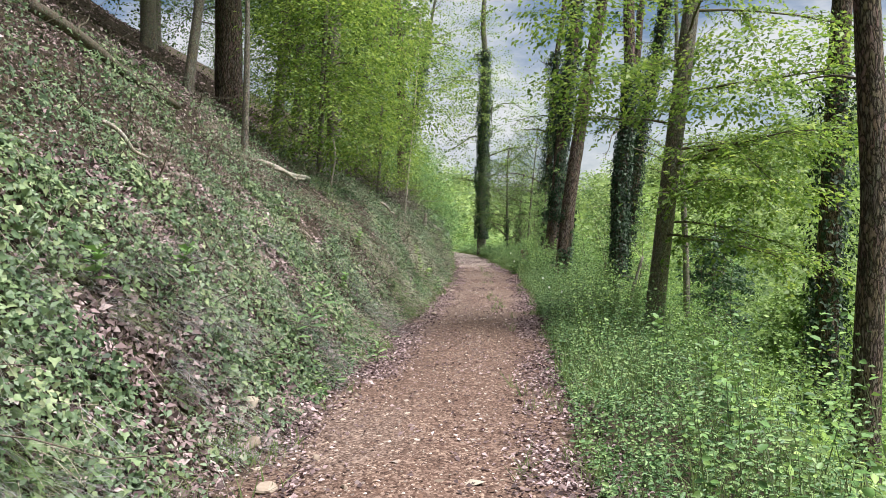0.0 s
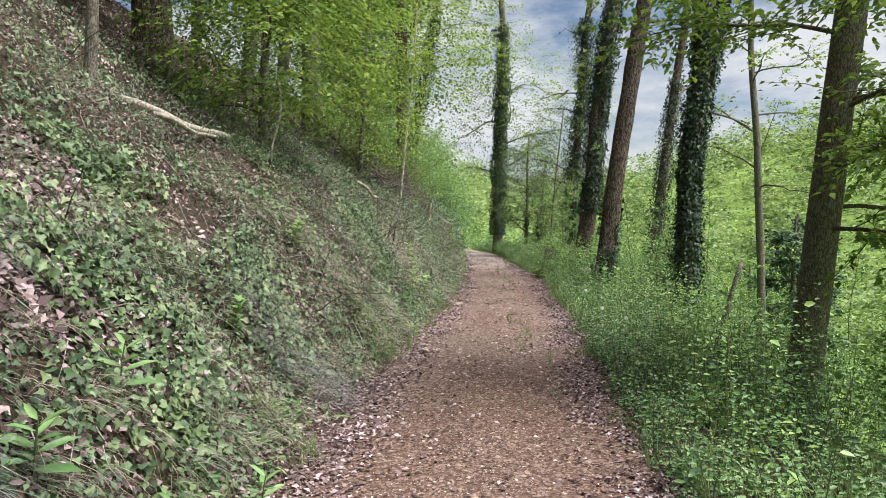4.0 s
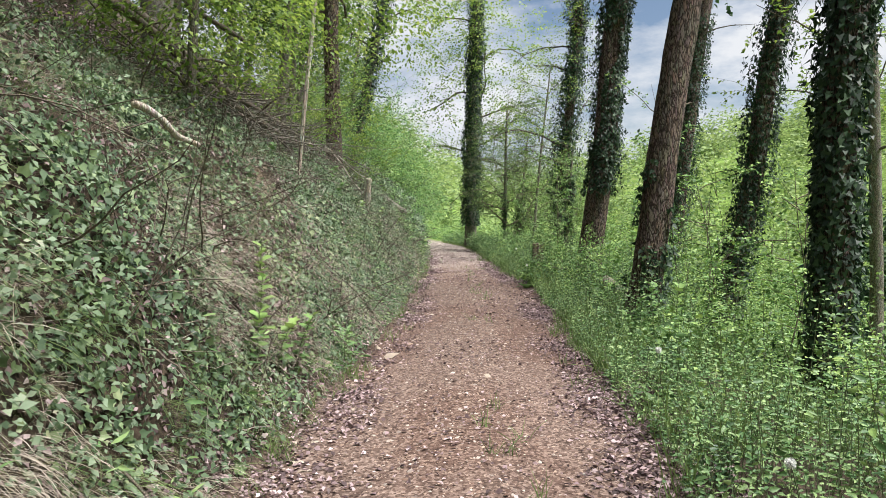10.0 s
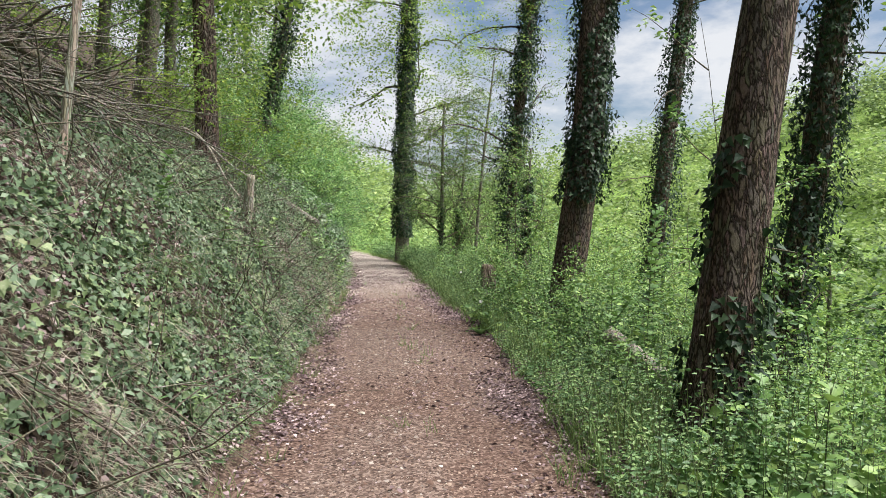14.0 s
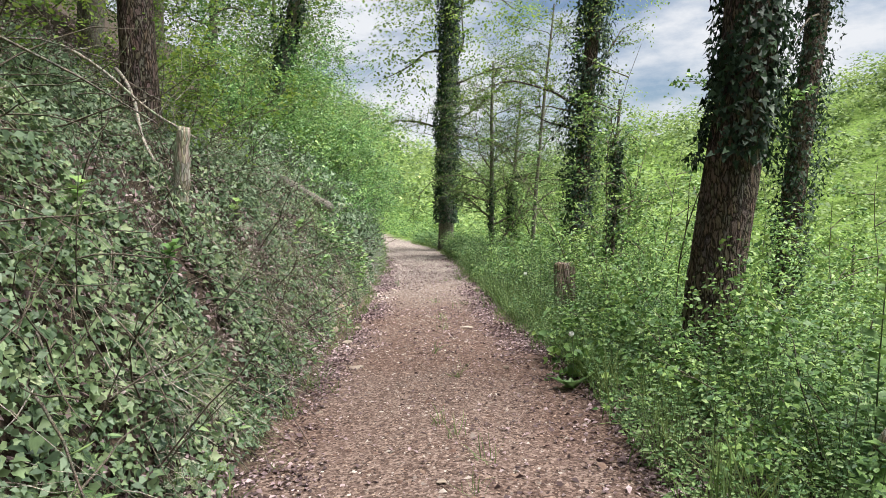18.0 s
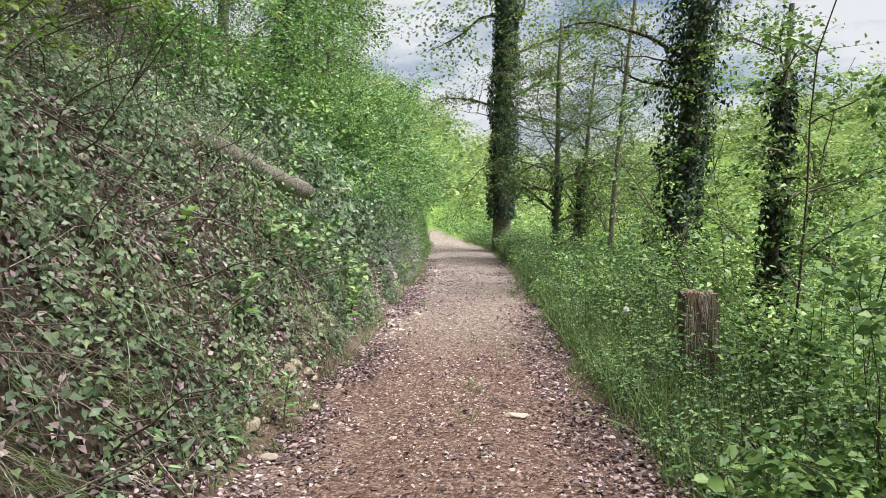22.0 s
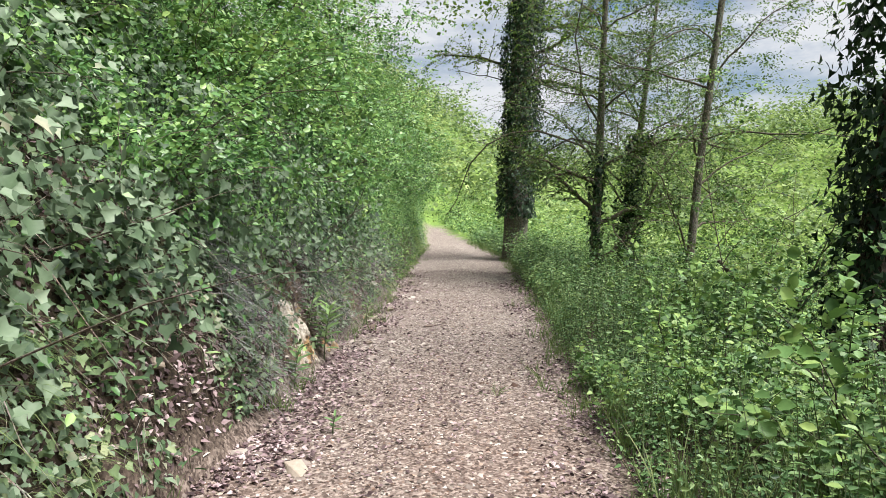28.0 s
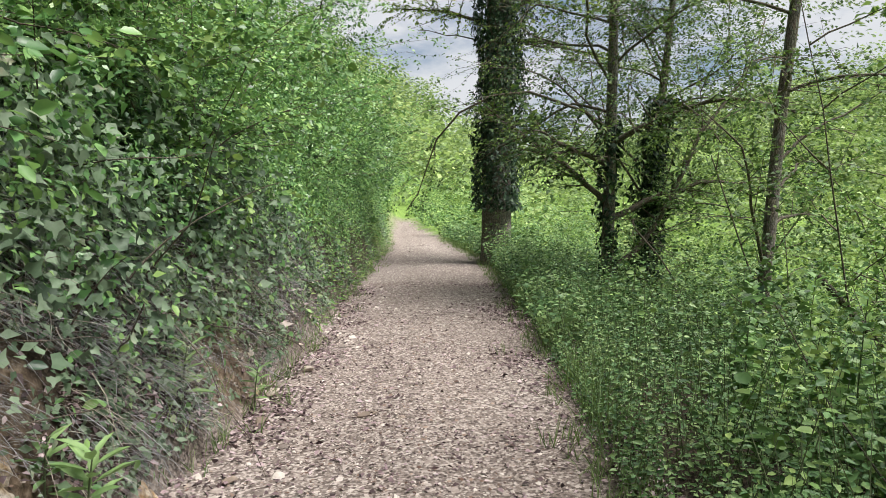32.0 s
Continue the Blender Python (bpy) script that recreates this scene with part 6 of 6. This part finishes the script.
# large-leaved plants that stand out singly
def leafy_plant(name, x, y, h, count, leaf, shape, material, label, category, lean=(0.15, -0.1), seed=0, lift=0.0):
    z = float(ground_z(x, y)) + lift
    r = np.random.default_rng(seed)
    t = thing(name, label, category, at=(x, y, z))
    top = np.array([lean[0] * h, lean[1] * h, h])
    pts = np.array([top * s * np.array([s, s, 1]) for s in np.linspace(0, 1, 6)])
    part("stem", tubes("stem", [(pts, np.linspace(0.006, 0.003, 6))], 6), M_STEM, t)
    for k in range(count):
        s = 0.25 + 0.75 * (k + 0.5) / count
        a = k * 2.4 + r.uniform(-0.3, 0.3)
        up = 0.15 + 0.9 * s
        p = top * s * np.array([s, s, 1])
        me = scatter("leaf", shape, p[None], np.array([[math.cos(a), math.sin(a), up - 0.35]]), np.array([[-math.cos(a) * 0.3 + r.normal() * 0.2, -math.sin(a) * 0.3 - 0.2 + r.normal() * 0.2, 1.0]]), np.array([leaf * r.uniform(0.75, 1.2) * (1.1 - 0.35 * s)]))
        part("leaf", me, material, t)
    return t


for k, (x, y, h, c, lf) in enumerate(((-1.42, 37.95, 0.55, 26, 0.2), (-1.62, 39.3, 0.4, 18, 0.16), (-1.5, 40.2, 0.35, 16, 0.14), (-1.18, 18.75, 0.34, 14, 0.17), (-1.55, 37.9, 0.3, 14, 0.14), (-1.35, 8.6, 0.25, 10, 0.15), (-1.2, 14.6, 0.25, 12, 0.13), (-1.95, 7.0, 0.3, 10, 0.2), (-1.95, 7.65, 0.3, 10, 0.2), (-2.0, 8.4, 0.3, 10, 0.18), (-1.1, 29.9, 0.4, 18, 0.12), (-0.8, 35.95, 0.12, 7, 0.09), (-1.4, 37.0, 0.35, 14, 0.16))):
    leafy_plant("spurge", x, y, h, c, lf, LEAF_LONG, M_HERB, "upright plant with long narrow green leaves", "plant", seed=k)
for k, (x, y, h, c, lf) in enumerate(((-1.35, 17.5, 0.5, 14, 0.12), (-1.4, 17.1, 0.4, 12, 0.12), (-2.73, 4.7, 0.3, 9, 0.15), (-2.5, 5.6, 0.3, 9, 0.13), (-1.5, 30.2, 0.35, 12, 0.14), (-1.75, 29.7, 0.4, 12, 0.12), (-1.3, 32.9, 0.45, 12, 0.12), (-1.35, 33.3, 0.5, 12, 0.12), (-1.28, 32.5, 0.4, 11, 0.11), (-1.4, 33.1, 0.6, 13, 0.12), (2.2, 23.9, 0.75, 16, 0.15), (2.45, 24.3, 0.9, 18, 0.15), (2.3, 23.5, 0.5, 14, 0.13), (-2.4, 20.5, 0.3, 10, 0.11), (-2.2, 12.2, 0.3, 10, 0.12), (-1.95, 22.6, 0.35, 12, 0.12), (-1.9, 24.6, 0.3, 10, 0.12), (-1.7, 25.4, 0.3, 12, 0.12), (-2.2, 23.4, 0.4, 12, 0.12), (-2.1, 10.2, 0.3, 10, 0.12), (-1.9, 27.6, 0.3, 10, 0.12))):
    leafy_plant("maple_seedling", x, y, h, c, lf, LEAF_LOBED, M_SHRUB, "young maple shoot with lobed bright green leaves", "seedling", (0.35, -0.2), 40 + k)
for k, (x, y, h, c, lf) in enumerate(((-1.5, 17.0, 0.55, 16, 0.11), (-1.6, 17.35, 0.5, 14, 0.11), (-1.45, 16.75, 0.45, 14, 0.11), (2.35, 20.6, 0.7, 18, 0.13), (2.1, 20.1, 0.55, 16, 0.12), (2.55, 20.2, 0.8, 18, 0.13), (2.6, 24.4, 1.5, 30, 0.13), (2.9, 24.0, 2.1, 40, 0.13), (3.4, 25.2, 2.3, 40, 0.14), (3.1, 22.8, 1.8, 34, 0.13), (2.3, 29.6, 0.9, 24, 0.12), (2.55, 30.0, 0.9, 24, 0.12), (2.0, 40.3, 1.0, 26, 0.12), (2.3, 39.4, 1.1, 26, 0.13), (2.55, 40.6, 1.2, 28, 0.13), (2.2, 38.6, 0.9, 24, 0.12), (2.7, 39.0, 1.3, 28, 0.13), (1.95, 36.6, 1.0, 26, 0.11), (2.2, 35.6, 1.2, 28, 0.12), (1.85, 37.6, 0.8, 22, 0.11), (2.5, 36.4, 1.4, 30, 0.12), (2.45, 34.6, 1.6, 32, 0.12), (1.9, 8.0, 0.7, 18, 0.12), (2.1, 6.8, 0.7, 18, 0.12), (1.7, 5.2, 0.6, 16, 0.11))):
    leafy_plant("hazel_sapling", x, y, h, c, lf, LEAF_ROUND, M_SHRUB, "young hazel with broad fresh green leaves beside the path", "sapling", (0.05, 0.0), 70 + k)

# slim dark sapling stems rising from the thicket
beside_post = ((2.35, 30.4), (2.75, 31.3), (3.3, 29.8), (2.6, 32.6), (3.6, 31.6), (3.0, 33.4))
for k in range(46):
    y = float(rng.uniform(17, 46)) if k < 32 else float(rng.uniform(36, 48))
    x = float(edge_right(y)) + float(rng.uniform(2.3, 5.5))
    if 26 <= k < 32:
        x, y = beside_post[k - 26]
    z = float(ground_z(x, y))
    t = thing("sapling", "thin dark sapling with sparse fresh leaves in the thicket", "sapling", "saplings", at=(x, y, z - 0.05))
    main = limb((0, 0, 0), (rng.normal() * 0.12, rng.normal() * 0.12, 1), float(rng.uniform(2.2, 4.6)), float(rng.uniform(0.008, 0.017)), -0.05, 0.22, 9)
    sub = [limb(main[0][i], (rng.normal(), rng.normal(), 0.7), float(rng.uniform(0.5, 1.2)), 0.008, 0.1, 0.3, 6) for i in (3, 4, 5, 6, 7, 8)]
    g, pos, way = branchwork(sub, 9, 0.16, 8)
    part("stem", tubes("stem", [main], 7), M_TWIG, t)
    limb_parts("branch", sub, g, M_TWIG, t, 0.0)
    tagged(part("leaves", scatter("leaves", LEAF_DIAMOND, pos, way, leaf_up(len(pos), 0.7, (-0.3, -0.4)), rng.uniform(0.6, 1.25, len(pos)) * 0.065), M_SHRUB, t), kind="stuff")
